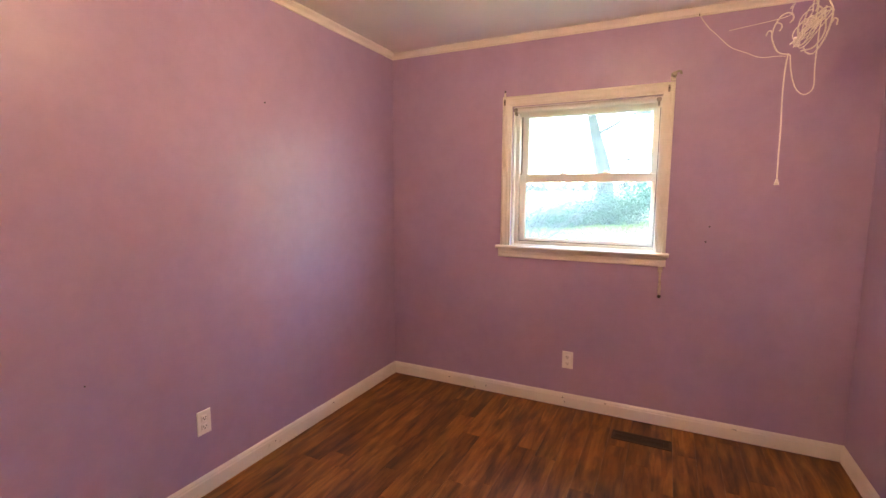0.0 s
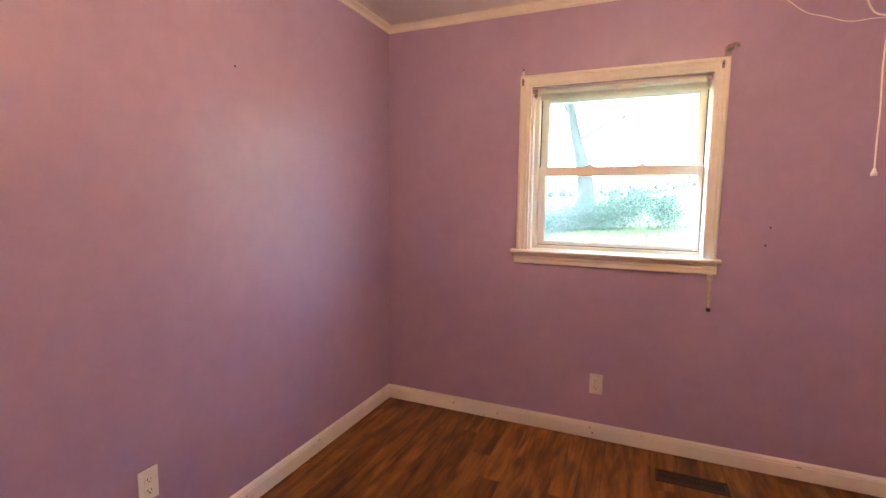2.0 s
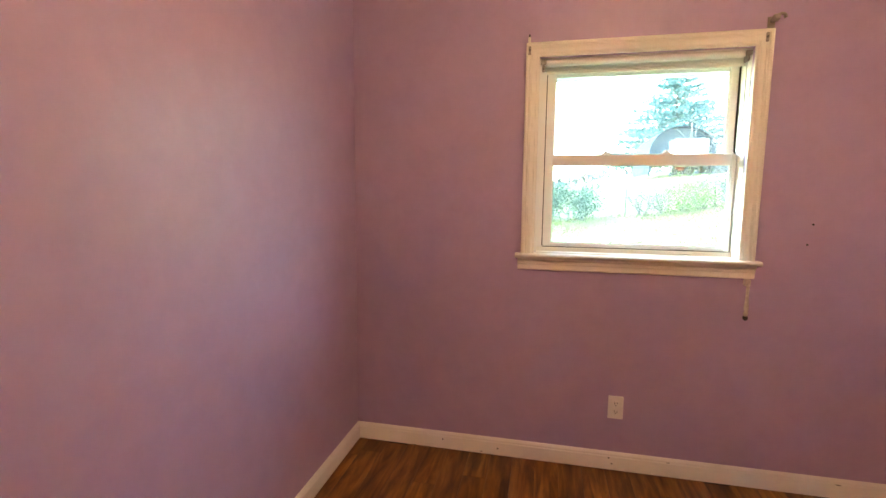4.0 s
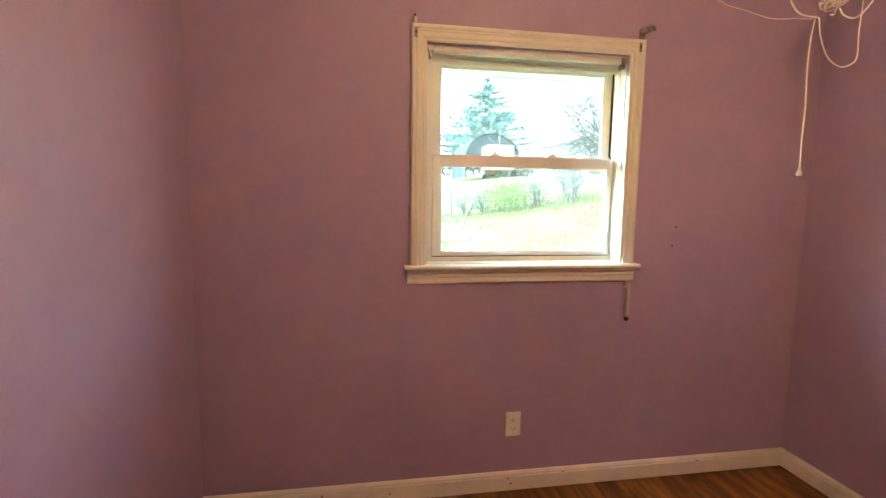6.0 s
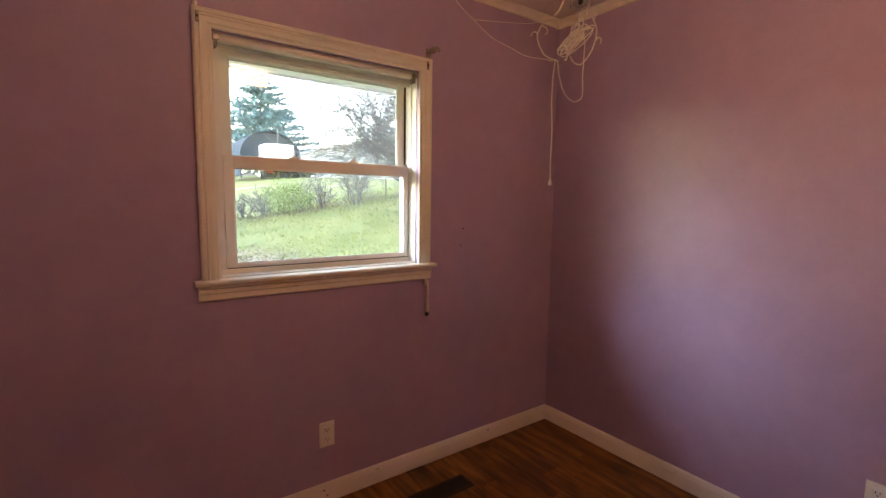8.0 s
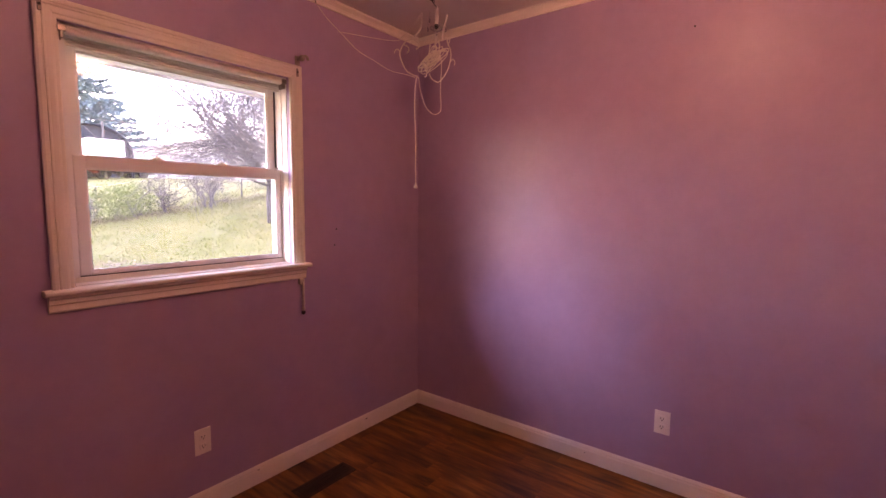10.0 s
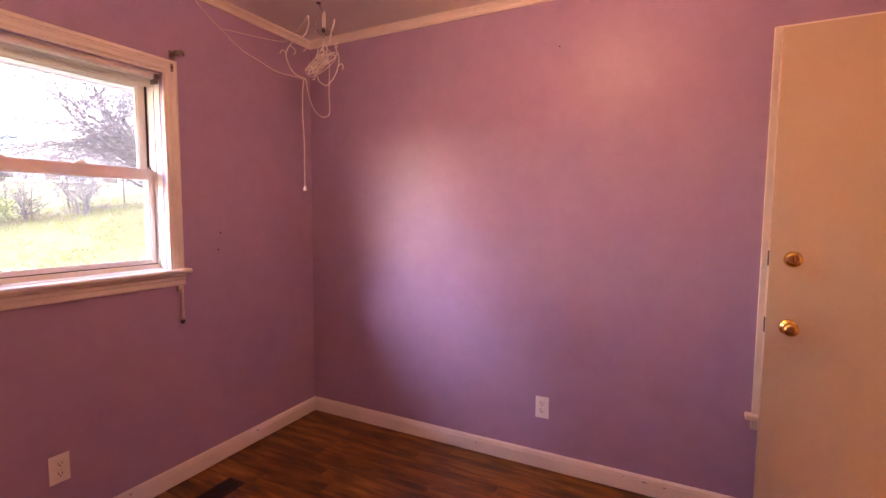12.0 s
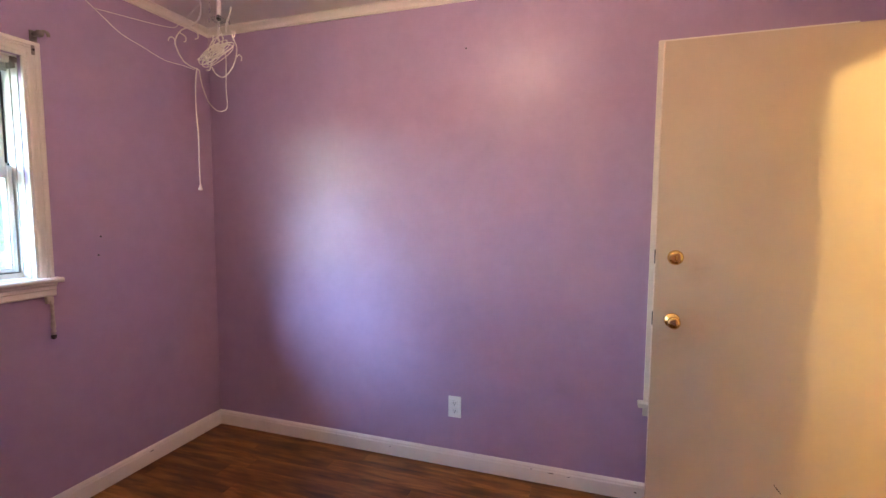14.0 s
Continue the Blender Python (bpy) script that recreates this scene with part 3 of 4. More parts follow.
part("door_knob", lathe(bm, KNOB, (part_x0, 1.012, 0.905), (-1, 0, 0), 28), BRASS, door, "round polished brass knob")
BOLT = ((0.031, 0.0), (0.031, 0.006), (0.028, 0.014), (0.024, 0.019), (0.014, 0.021))
bm = bmesh.new()
bolt = part("deadbolt", lathe(bm, BOLT, (part_x0, 1.010, 1.170), (-1, 0, 0), 28), BRASS, door, "round brass deadbolt")
part("thumb_turn", boxes((part_x0 - 0.030, part_x0 - 0.019, 1.007, 1.013, 1.158, 1.182, 0.003, 2)), BRASS, bolt)
for z in (0.905, 1.170):
    part("latch_plate", boxes((part_x0 + 0.006, part_x1 - 0.006, 1.085, 1.0875, z - 0.030, z + 0.030, 0.001, 1)), NAILM, door, "dark tarnished latch plate")
jamb = root("door_frame", ((DX0 + DX1) / 2, YS, 0.0), "white painted door frame of the hall doorway", "door frame", kind="structure")
for a, b in ((DX0, DX0 + 0.018), (DX1 - 0.0015, DX1 + 0.002)):
    part("jamb", boxes((a, b, YS - ST - 0.004, YS + 0.002, 0, DZ)), TRIM, jamb)
part("head_jamb", boxes((DX0 + 0.018, DX1 - 0.002, YS - ST - 0.004, YS + 0.002, DZ - 0.005, DZ + 0.003)), TRIM, jamb)
part("side_casing", boxes((DX0 - 0.062, DX0 + 0.006, YS, YS + 0.016, 0, DZ + 0.06, 0.003, 2)), TRIM, jamb)
part("head_casing", boxes((DX0 + 0.006, XE - 0.03, YS, YS + 0.015, DZ + 0.002, DZ + 0.06, 0.003, 2)), TRIM, jamb)

bm = bmesh.new()
tube(bm, [(part_x0 - 0.0005, 0.612, 0.262), (part_x0 - 0.0008, 0.600, 0.244), (part_x0 - 0.0005, 0.584, 0.226)], [0.0012, 0.002, 0.001], 6)
part("scratch", bm, BROWNM, leaf, "dark scratch in the cream paint")

# ---- lamps ----
def dome(name, x, y, r, mat, label):
    lamp = root(name, (x, y, H), label, "lamp")
    bm = bmesh.new()
    part("canopy", lathe(bm, ((r * 0.5, 0), (r * 0.5, 0.014), (r * 0.4, 0.052)), (x, y, H), (0, 0, -1), 32), BRASS, lamp)
    bm = bmesh.new()
    prof = [(r * math.cos(a), 0.045 + 0.10 * math.sin(a)) for a in [radians(k * 9) for k in range(0, 11)]]
    part("shade", lathe(bm, prof, (x, y, H), (0, 0, -1), 32), mat, lamp, "glowing white glass shade")


def lantern(x, y, w, z0, z1):
    """Square glass ceiling lantern: four glowing panes in a brass frame, with an unseen closed pan added below to stop
    downward light.
    """
    lamp = root("ceiling_lamp", (x, y, H), "square flush ceiling lamp with glowing glass sides in a brass frame", "lamp")
    part("canopy", boxes((x - w * 0.8, x + w * 0.8, y - w * 0.8, y + w * 0.8, z1, H, 0.004, 1)), BRASS, lamp)
    # unseen pan, added to keep lamp light off the floor and lower walls
    part("light_stop_pan", boxes((x - w, x + w, y - w, y + w, z0 - 0.012, z0, 0.004, 1)), BRASS, lamp)
    for sx, sy in ((1, 0), (-1, 0), (0, 1), (0, -1)):
        px, py = x + sx * (w - 0.004), y + sy * (w - 0.004)
        hx, hy = (0.002, w - 0.012) if sx else (w - 0.012, 0.002)
        part("pane", boxes((px - hx, px + hx, py - hy, py + hy, z0, z1)), LAMPG, lamp, "glowing frosted glass pane")
    for sx in (-1, 1):
        for sy in (-1, 1):
            px, py = x + sx * (w - 0.006), y + sy * (w - 0.006)
            part("corner_post", boxes((px - 0.005, px + 0.005, py - 0.005, py + 0.005, z0, z1)), BRASS, lamp)


lantern(-0.59, 1.84, 0.115, 2.215, 2.395)
dome("hall_lamp", -1.43, -0.45, 0.045, HALLG, "round flush hall lamp with a warm glowing shade")

# ---- outlets ----
def outlet():
    o = root("outlet", (0, 0, 0), "white duplex wall outlet with a smooth plastic plate", "outlet", "wall outlets")
    pl = part("plate", boxes((-0.035, 0.035, -0.006, 0, -0.0575, 0.0575, 0.003, 2)), PLATE, o)
    for z in (0.0205, -0.0205):
        rc = part("receptacle", boxes((-0.0165, 0.0165, -0.0085, -0.004, z - 0.0145, z + 0.0145, 0.004, 2)), PLATE, o)
        part("slots", boxes((-0.0075, -0.0050, -0.0092, -0.0080, z - 0.002, z + 0.007), (0.0050, 0.0072, -0.0092, -0.0080, z - 0.002, z + 0.006), (-0.0022, 0.0022, -0.0092, -0.0080, z - 0.010, z - 0.0055)), DARK, rc)
    bm = bmesh.new()
    part("screw", lathe(bm, ((0.0035, 0), (0.003, 0.0015)), (0, -0.006, 0), (0, -1, 0), 10), PLATE, o)
    return o


o1 = outlet()
o1.matrix_basis = pose(-0.769, YN, 0.325)
copy_thing(o1, pose(XW, 1.893, 0.352, 0, 0, 90))
copy_thing(o1, pose(XE, 2.000, 0.333, 0, 0, -90))

# ---- floor register ----
vx0, vx1, vy0, vy1 = -0.455, -0.138, 3.262, 3.372
vent = root("floor_vent", ((vx0 + vx1) / 2, (vy0 + vy1) / 2, 0), "brown metal floor register with fine slots near the baseboard", "vent")
part("backing", boxes((vx0 + 0.010, vx1 - 0.010, vy0 + 0.012, vy1 - 0.012, -0.004, 0.0012)), DARK, vent)
part("frame", boxes((vx0, vx1, vy0, vy0 + 0.020, 0.0, 0.005, 0.002, 1), (vx0, vx1, vy1 - 0.016, vy1, 0.0, 0.005, 0.002, 1), (vx0, vx0 + 0.014, vy0 + 0.02, vy1 - 0.016, 0.0, 0.0048), (vx1 - 0.014, vx1, vy0 + 0.02, vy1 - 0.016, 0.0, 0.0048)), BROWNM, vent)
for i in range(26):
    x = vx0 + 0.018 + i * (vx1 - vx0 - 0.036) / 25
    part("slat", boxes((x - 0.0010, x + 0.0010, vy0 + 0.020, vy1 - 0.016, 0.0012, 0.0030)), BROWNM, vent)
part("slat", boxes((vx0 + 0.014, vx1 - 0.014, (vy0 + vy1) / 2, (vy0 + vy1) / 2 + 0.004, 0.0012, 0.0046)), BROWNM, vent)

# ---- nails and holes in walls and baseboards ----
def nail(x, y, z, n, r, label="small dark nail head in the painted wall"):
    bm = bmesh.new()
    single("nail", lathe(bm, ((r, -0.001), (r, 0.0015), (r * 0.6, 0.003)), (x, y, z), n, 10), NAILM, label, "nail", "nail heads")


nail(-0.015, YN, 1.227, (0, -1, 0), 0.0045)
nail(-0.030, YN, 1.140, (0, -1, 0), 0.0045)
nail(XW, 2.330, 1.858, (1, 0, 0), 0.0045)
nail(XW, 1.435, 0.698, (1, 0, 0), 0.003)
nail(XE, 1.958, 2.150, (-1, 0, 0), 0.004)
for x, z in ((-1.33, 0.045), (-0.79, 0.070), (-0.775, 0.042), (-1.62, 0.060)):
    nail(x, YN - 0.015, z, (0, -1, 0), 0.004, "rusty nail head in the baseboard")

# chips and scuffs where the white paint has come off
rng = random.Random(7)
for x, y, z, n, w, h in ((XE - 0.0154, 1.595, 0.075, "x", 0.010, 0.004), (XE - 0.0154, 1.500, 0.070, "x", 0.036, 0.005), (XE - 0.0154, 1.414, 0.066, "x", 0.014, 0.004), (XE - 0.0154, 1.114, 0.050, "x", 0.016, 0.006),
                         (XE - 0.0154, 2.366, 0.060, "x", 0.010, 0.004), (XW + 0.0154, 2.786, 0.074, "w", 0.020, 0.005), (XW + 0.0154, 2.30, 0.060, "w", 0.012, 0.004), (-1.415, YN - 0.0154, 0.020, "y", 0.014, 0.006),
                         (-1.771, YN - 0.0154, 0.010, "y", 0.018, 0.005), (-0.52, YN - 0.0154, 0.080, "y", 0.015, 0.004), (0.18, YN - 0.0154, 0.074, "y", 0.030, 0.004)):
    bm = bmesh.new()
    ring = []
    for k in range(9):
        a = k * math.tau / 9
        u, v = math.cos(a) * w * 0.5 * rng.uniform(0.6, 1.2), math.sin(a) * h * 0.5 * rng.uniform(0.6, 1.2)
        ring.append(bm.verts.new((x, y + u, z + v) if n in "xw" else (x + u, y, z + v)))
    f = bm.faces.new(ring)
    bmesh.ops.solidify(bm, geom=[f], thickness=0.0005)
    single("paint_chip", bm, NAILM, "small dark chip in the white baseboard paint", "paint chip", "paint chips")

# ---- chandelier frame and its coiled cord, hung near the corner ----
KX, KY, KZ = 0.206, 3.174, 2.023
RU = Vector((0.654, -0.756, 0.0))     # along the frame
RD = Vector((0.756, 0.654, 0.0))      # towards the corner


def at(u, v, d=0.0):
    return Vector((KX, KY, KZ)) + RU * u + RD * d + Vector((0, 0, v))


ch = root("chandelier", (0.30, 3.13, 2.02), "bare white wrought-iron chandelier with scroll arms on a ceiling hook", "chandelier")
LEFT = [(0.02, 0.0, 0), (-0.04, 0.03, 0), (-0.072, 0.09, 0), (-0.075, 0.13, 0), (-0.05, 0.175, 0), (-0.015, 0.190, 0), (0.015, 0.175, 0), (0.020, 0.152, 0), (0.006, 0.142, 0)]
RIGHT = [(0.075, 0.02, 0), (0.09, -0.008, 0), (0.125, -0.02, 0), (0.165, 0.03, 0), (0.184, 0.09, 0), (0.186, 0.135, 0), (0.170, 0.175, 0), (0.165, 0.205, 0)]
BACK = [(0.05, 0.01, 0.02), (0.06, 0.03, 0.08), (0.07, 0.09, 0.12), (0.075, 0.15, 0.11), (0.08, 0.19, 0.07), (0.08, 0.17, 0.045)]
for line in (LEFT, RIGHT, BACK):
    bm = bmesh.new()
    tube(bm, spline([at(*p) for p in line], 6), 0.0031, 8)
    part("scroll_arm", bm, IRON, ch)
UP1 = [(-0.005, 0.205, 0.01), (0.022, 0.235, 0.01), (0.035, 0.28, 0.01), (0.034, 0.325, 0.01)]
UP2 = [(0.140, 0.19, 0.0), (0.146, 0.24, 0.0), (0.160, 0.28, 0.0), (0.166, 0.315, 0.0)]
UP3 = [(0.105, 0.155, 0.02), (0.108, 0.19, 0.02), (0.110, 0.23, 0.02), (0.110, 0.255, 0.02)]
for line in (UP1, UP2, UP3):
    bm = bmesh.new()
    tube(bm, spline([at(*p) for p in line], 5), 0.0036, 8)
    part("upright", bm, IRON, ch)
CURLS = (([(-0.075, 0.118, 0), (-0.084, 0.136, 0), (-0.098, 0.136, 0), (-0.106, 0.120, 0)]),
         ([(-0.060, 0.165, 0), (-0.035, 0.150, 0), (-0.032, 0.130, 0), (-0.042, 0.122, 0)]),
         ([(0.184, 0.080, 0), (0.196, 0.095, 0), (0.208, 0.085, 0), (0.206, 0.066, 0)]),
         ([(0.168, 0.19, 0), (0.180, 0.205, 0), (0.178, 0.180, 0), (0.168, 0.176, 0)]),
         ([(0.128, 0.16, 0.0), (0.112, 0.205, 0.0), (0.104, 0.185, 0.0), (0.104, 0.160, 0.0)]))
for line in CURLS:
    bm = bmesh.new()
    tube(bm, spline([at(*p) for p in line], 5), 0.0028, 6)
    part("curl", bm, IRON, ch)
bm = bmesh.new()
part("candle_sleeve", lathe(bm, ((0.010, 0), (0.0105, 0.01), (0.010, 0.045), (0.008, 0.075), (0.005, 0.088)), at(0.112, 0.270, 0.01), (0.06, 0.02, 1), 16), CORD, ch, "yellowed white candle sleeve")
bm = bmesh.new()
part("socket", lathe(bm, ((0.008, 0), (0.0105, 0.004), (0.0105, 0.020), (0.008, 0.022)), at(0.111, 0.250, 0.01), (0.06, 0.02, 1), 14), DARK, ch, "black bulb socket")
bm = bmesh.new()
lathe(bm, ((0.006, 0.0), (0.022, 0.004), (0.034, 0.012), (0.036, 0.018), (0.033, 0.014), (0.020, 0.007), (0.006, 0.003)), at(0.111, 0.236, 0.01), (0, 0, 1), 20)
part("drip_dish", bm, GLASS, ch, "clear glass drip dish")
for u, v, d in ((0.112, 0.238, 0.01), (0.068, 0.262, 0.03), (0.158, 0.25, -0.01), (0.075, 0.285, -0.03)):
    bm = bmesh.new()
    lathe(bm, ((0.001, 0), (0.0045, 0.008), (0.0055, 0.014), (0.001, 0.022)), at(u, v, d), (0, 0, -1), 6)
    tube(bm, [at(u, v, d), at(u, v + 0.03, d)], 0.0007, 4)
    part("crystal_drop", bm, CRYSTAL, ch, "tiny clear glass drop")
bm = bmesh.new()
tube(bm, spline([at(0.094, 0.378, 0.0), at(0.100, 0.366, 0.004), at(0.108, 0.362, 0.01), at(0.112, 0.350, 0.01)], 4), 0.0024, 6)
part("link", bm, NAILM, ch, "dark iron link")
hk = root("ceiling_hook", tuple(at(0.088, 0.397)), "small black metal ceiling hook", "hook")
bm = bmesh.new()
part("plate", lathe(bm, ((0.014, 0), (0.013, 0.003), (0.006, 0.006)), Vector((*at(0.088, 0).xy, H)), (0, 0, -1), 16), NAILM, hk)
bm = bmesh.new()
tube(bm, spline([at(0.088, 0.396), at(0.088, 0.382), at(0.096, 0.374), at(0.100, 0.382)], 4), 0.0026, 6)
part("hook", bm, NAILM, hk)

cord = root("extension_cord", (KX, KY, 1.46), "white electric cord coiled on the chandelier, its plug hanging free", "cord")
bm = bmesh.new()
tail_end = Vector((0.213, 3.172, 1.462))
tube(bm, spline([at(0.01, 0.01), at(0.002, -0.06), at(0.0, -0.18), at(0.006, -0.32), tail_end + Vector((-0.002, 0, 0.12)), tail_end + Vector((0, 0, 0.012))], 6), 0.0028, 8)
part("hanging_cord", bm, CORD, cord)
bm = bmesh.new()
part("plug", lathe(bm, ((0.004, 0.0), (0.006, 0.006), (0.0075, 0.014), (0.010, 0.016), (0.010, 0.026), (0.008, 0.028)), tail_end + Vector((0, 0, 0.016)), (0, 0, -1), 14), CORD, cord)
bm = bmesh.new()
tube(bm, spline([at(0.02, 0.0), at(0.030, -0.07), at(0.055, -0.145), at(0.092, -0.184), at(0.124, -0.180), at(0.137, -0.155), at(0.134, -0.08), at(0.136, 0.0), at(0.138, 0.06), at(0.135, 0.105, 0.01)], 6), 0.0024, 8)
part("loop", bm, CORD, cord)
rng = random.Random(4)
axis, across = RU * 0.64 + Vector((0, 0, 0.77)), RU * -0.77 + Vector((0, 0, 0.64))
mid = at(0.092, 0.092)
for k in range(10):
    ln, wd, dp = rng.uniform(0.044, 0.092), rng.uniform(0.012, 0.032), rng.uniform(-0.034, 0.034)
    sh = across * rng.uniform(-0.020, 0.020) + axis * rng.uniform(-0.018, 0.018)
    tl = rng.uniform(-0.42, 0.42)
    ax1, ac1 = axis * math.cos(tl) + across * math.sin(tl), across * math.cos(tl) - axis * math.sin(tl)
    ring = []
    for j in range(15):
        a = j * math.tau / 14
        ring.append(mid + sh + ax1 * (ln * math.cos(a)) + ac1 * (wd * math.sin(a)) + RD * (dp + 0.012 * math.sin(2 * a + k)))
    bm = bmesh.new()
    tube(bm, spline(ring, 2), 0.0024, 6, cap=False)
    part("coil_loop", bm, CORD, cord)
bm = bmesh.new()
ring = []
for j in range(5 * 12 + 1):
    a = j * math.tau / 12
    ring.append(mid + axis * (0.004 + 0.046 * j / 72) + across * (0.020 * math.cos(a)) + RD * (0.024 * math.sin(a)))
tube(bm, ring, 0.0026, 6)
part("wrap", bm, CORD, cord)
bm = bmesh.new()
lathe(bm, ((0.006, -0.012), (0.008, -0.005), (0.008, 0.006), (0.005, 0.012)), mid + across * 0.010 - axis * 0.055 - RD * 0.012, tuple(axis * 0.4 + across), 14)
part("socket_end", bm, CORD, cord, "white plastic cord socket")

swag = root("swag_cord", (-0.135, YN - 0.01, 2.375), "thin white cord swagged from the crown moulding to the chandelier", "cord", "swag cords")
bm = bmesh.new()
p0, p1 = at(0.0, 0.0), Vector((-0.136, YN - 0.008, 2.378))
line = []
for k in range(19):
    f = k / 18
    p = p0.lerp(p1, f)
    p.z = p0.z + (p1.z - p0.z) * (0.25 * f + 0.75 * f ** 2.3) + 0.004 * math.sin(f * 19)
    line.append(p)
tube(bm, line, 0.0017, 6)
part("cord", bm, CORD, swag)
bm = bmesh.new()
tube(bm, [Vector((-0.136, YN, 2.380)), Vector((-0.136, YN - 0.012, 2.380)), Vector((-0.136, YN - 0.014, 2.370))], 0.0024, 6)
part("hook", bm, NAILM, swag, "small dark hook")
swag2 = root("swag_cord", (-0.02, YN - 0.01, 2.30), "thin white cord trailing from the chandelier to the wall", "cord", "swag cords")
bm = bmesh.new()
tube(bm, spline([at(0.034, 0.325, 0.01), at(-0.02, 0.265, 0.05), at(-0.07, 0.235, 0.10), at(-0.13, 0.225, 0.13), Vector((0.01, YN - 0.004, 2.275))], 6), 0.0017, 6)
part("cord", bm, CORD, swag2)

# ---- floor planks ----
rng = random.Random(11)
PW, GAP = 0.112, 0.0005
shared = {}


def plank_mesh(w, ln):
    key = (round(w, 3), round(ln, 2))
    if key not in shared:
        bm = boxes((-w / 2, w / 2, -ln / 2, ln / 2, -0.008, 0.0))
        top = [e for e in bm.edges if all(v.co.z > -0.001 for v in e.verts)]
        bmesh.ops.bevel(bm, geom=top, offset=0.0006, segments=1, affect="EDGES")
        shared[key] = mesh_of("plank", bm, PLANK)
    return shared[key]


x = XW - 0.05
while x < XE:
    w = min(PW, XE + 0.01 - x)
    y = YS - ST - rng.choice((0.1, 0.25, 0.4, 0.55, 0.7))
    while y < YN:
        ln = rng.choice((0.5, 0.7, 0.9, 1.2))
        a, b = max(y, YS - ST), min(y + ln, YN)
        if b - a > 0.03:
            ob = new("plank", plank_mesh(w - GAP, b - a - GAP))
            ob.parent = FLOOR
            ob.matrix_basis = Matrix.Translation((x + w / 2, (a + b) / 2, 0))
        y += ln
    x += PW


# ---- outside: ground, trees, neighbours ----
def gz(x, y):
    side = math.tanh(0.12 * (x - 2.0)) - 0.17 * math.exp(-((x - 1.8) / 2.0) ** 2) + 0.12 * (min(max(x, 4.0), 8.0) - 4.0)
    z = -0.5 + side + 0.097 * (min(max(y, 3.0), 18.0) - 4.0)
    if y > 18:
        z += 0.045 * (min(y, 62.0) - 18.0)
    return z


bm = bmesh.new()
xs = [-700, -300, -120, -60, -35] + [-22 + 1.1 * k for k in range(52)] + [38, 44, 52, 64, 90, 150, 320, 700]
ys = [-700, -200, -60, -20, -6, 0] + [3.0 + 0.9 * k for k in range(34)] + [36, 40, 45, 50, 56, 62, 75, 110, 200, 400, 900]
grid = [[bm.verts.new((a, b, gz(a, b) + (0.05 * noise.noise((a * 0.45, b * 0.45, 3)) if b > 4.5 else -0.15))) for a in xs] for b in ys]
for r0, r1 in zip(grid, grid[1:]):
    for k in range(len(xs) - 1):
        bm.faces.new((r0[k], r0[k + 1], r1[k + 1], r1[k])).smooth = True
single("ground", bm, LAWN, "sloping lawn of patchy green and straw-coloured grass", "lawn", kind="structure")
# wall base below the floor, eave above the window
single("foundation", boxes((XW - 0.2, XE + 0.2, YN + NT - 0.1, YN + NT - 0.002, -1.6, 0.0)), SIDING, "pale house foundation under the window wall", "foundation", kind="structure")
eave = root("eave", (-0.7, YN + NT, 2.09), "white painted eave with soffit and fascia above the window", "eave", kind="structure")
part("soffit", boxes((-9, 9, YN + NT, 4.11, 1.998, 2.018)), SOFFITM, eave)
part("fascia", boxes((-9, 9, 4.11, 4.13, 1.989, 2.15)), SOFFITM, eave)
part("roof_edge", boxes((-9, 9, YN + NT, 4.15, 2.15, 2.20)), SHINGLE, eave)

rng = random.Random(21)


def tuft(bm, c, up, n, ln, w, spread):
    for _ in range(n):
        d = (Vector(up) + Vector((rng.gauss(0, spread), rng.gauss(0, spread), rng.gauss(0, spread * 0.6)))).normalized()
        s = d.orthogonal().normalized() * w
        s.rotate(Matrix.Rotation(rng.random() * 6.28, 3, d))
        a = Vector(c)
        q = a + d * ln * rng.uniform(0.6, 1.2)
        m = (a + q) / 2
        bm.faces.new((bm.verts.new(a), bm.verts.new(m + s), bm.verts.new(q), bm.verts.new(m - s)))


bm = bmesh.new()
for _ in range(26000):
    yy = 7.0 + 11.0 * rng.random()
    xx = rng.uniform(-5.5, 9.5)
    if noise.noise((xx * 0.5, yy * 0.8, 1)) > -0.5:
        tuft(bm, (xx, yy, gz(xx, yy) - 0.01), (0, 0, 1), 2, rng.uniform(0.04, 0.12) * (1.0 + 0.6 * noise.noise((xx * 1.3, yy * 1.3, 4))), 0.009, 0.7)
single("grass", bm, GRASS, "tufts of green and yellowed lawn grass", "grass", kind="stuff")
bm = bmesh.new()
for _ in range(1300):
    yy = 11.9 + rng.gauss(0, 0.7)
    xx = rng.gauss(0.95, 0.5)
    c = Vector((xx, yy, gz(xx, yy) + 0.03))
    a, b = Vector((rng.gauss(0, 1), rng.gauss(0, 1), rng.gauss(0, 0.15))).normalized() * 0.042, Vector((rng.gauss(0, 1), rng.gauss(0, 1), rng.gauss(0, 0.4))).normalized() * 0.03
    bm.faces.new([bm.verts.new(c + v) for v in (a, b, -a, -b)])
single("fallen_leaves", bm, LITTER, "scatter of brown fallen leaves on the lawn", "leaves", kind="stuff")


def polar(az, dist, ox=-1.47, oy=1.68):
    return ox + dist * math.sin(radians(az)), oy + dist * math.cos(radians(az))


# spruce
sx, sy = polar(14.3, 50)
sz = gz(sx, sy)
spruce = root("spruce_tree", (sx, sy, sz), "tall dense blue-green spruce behind the carport", "tree")
bm = bmesh.new()
tube(bm, [(sx, sy, sz - 0.2), (sx, sy, sz + 4), (sx, sy, sz + 9.6)], [0.28, 0.18, 0.03], 8)
part("trunk", bm, BARK, spruce)
bm = bmesh.new()
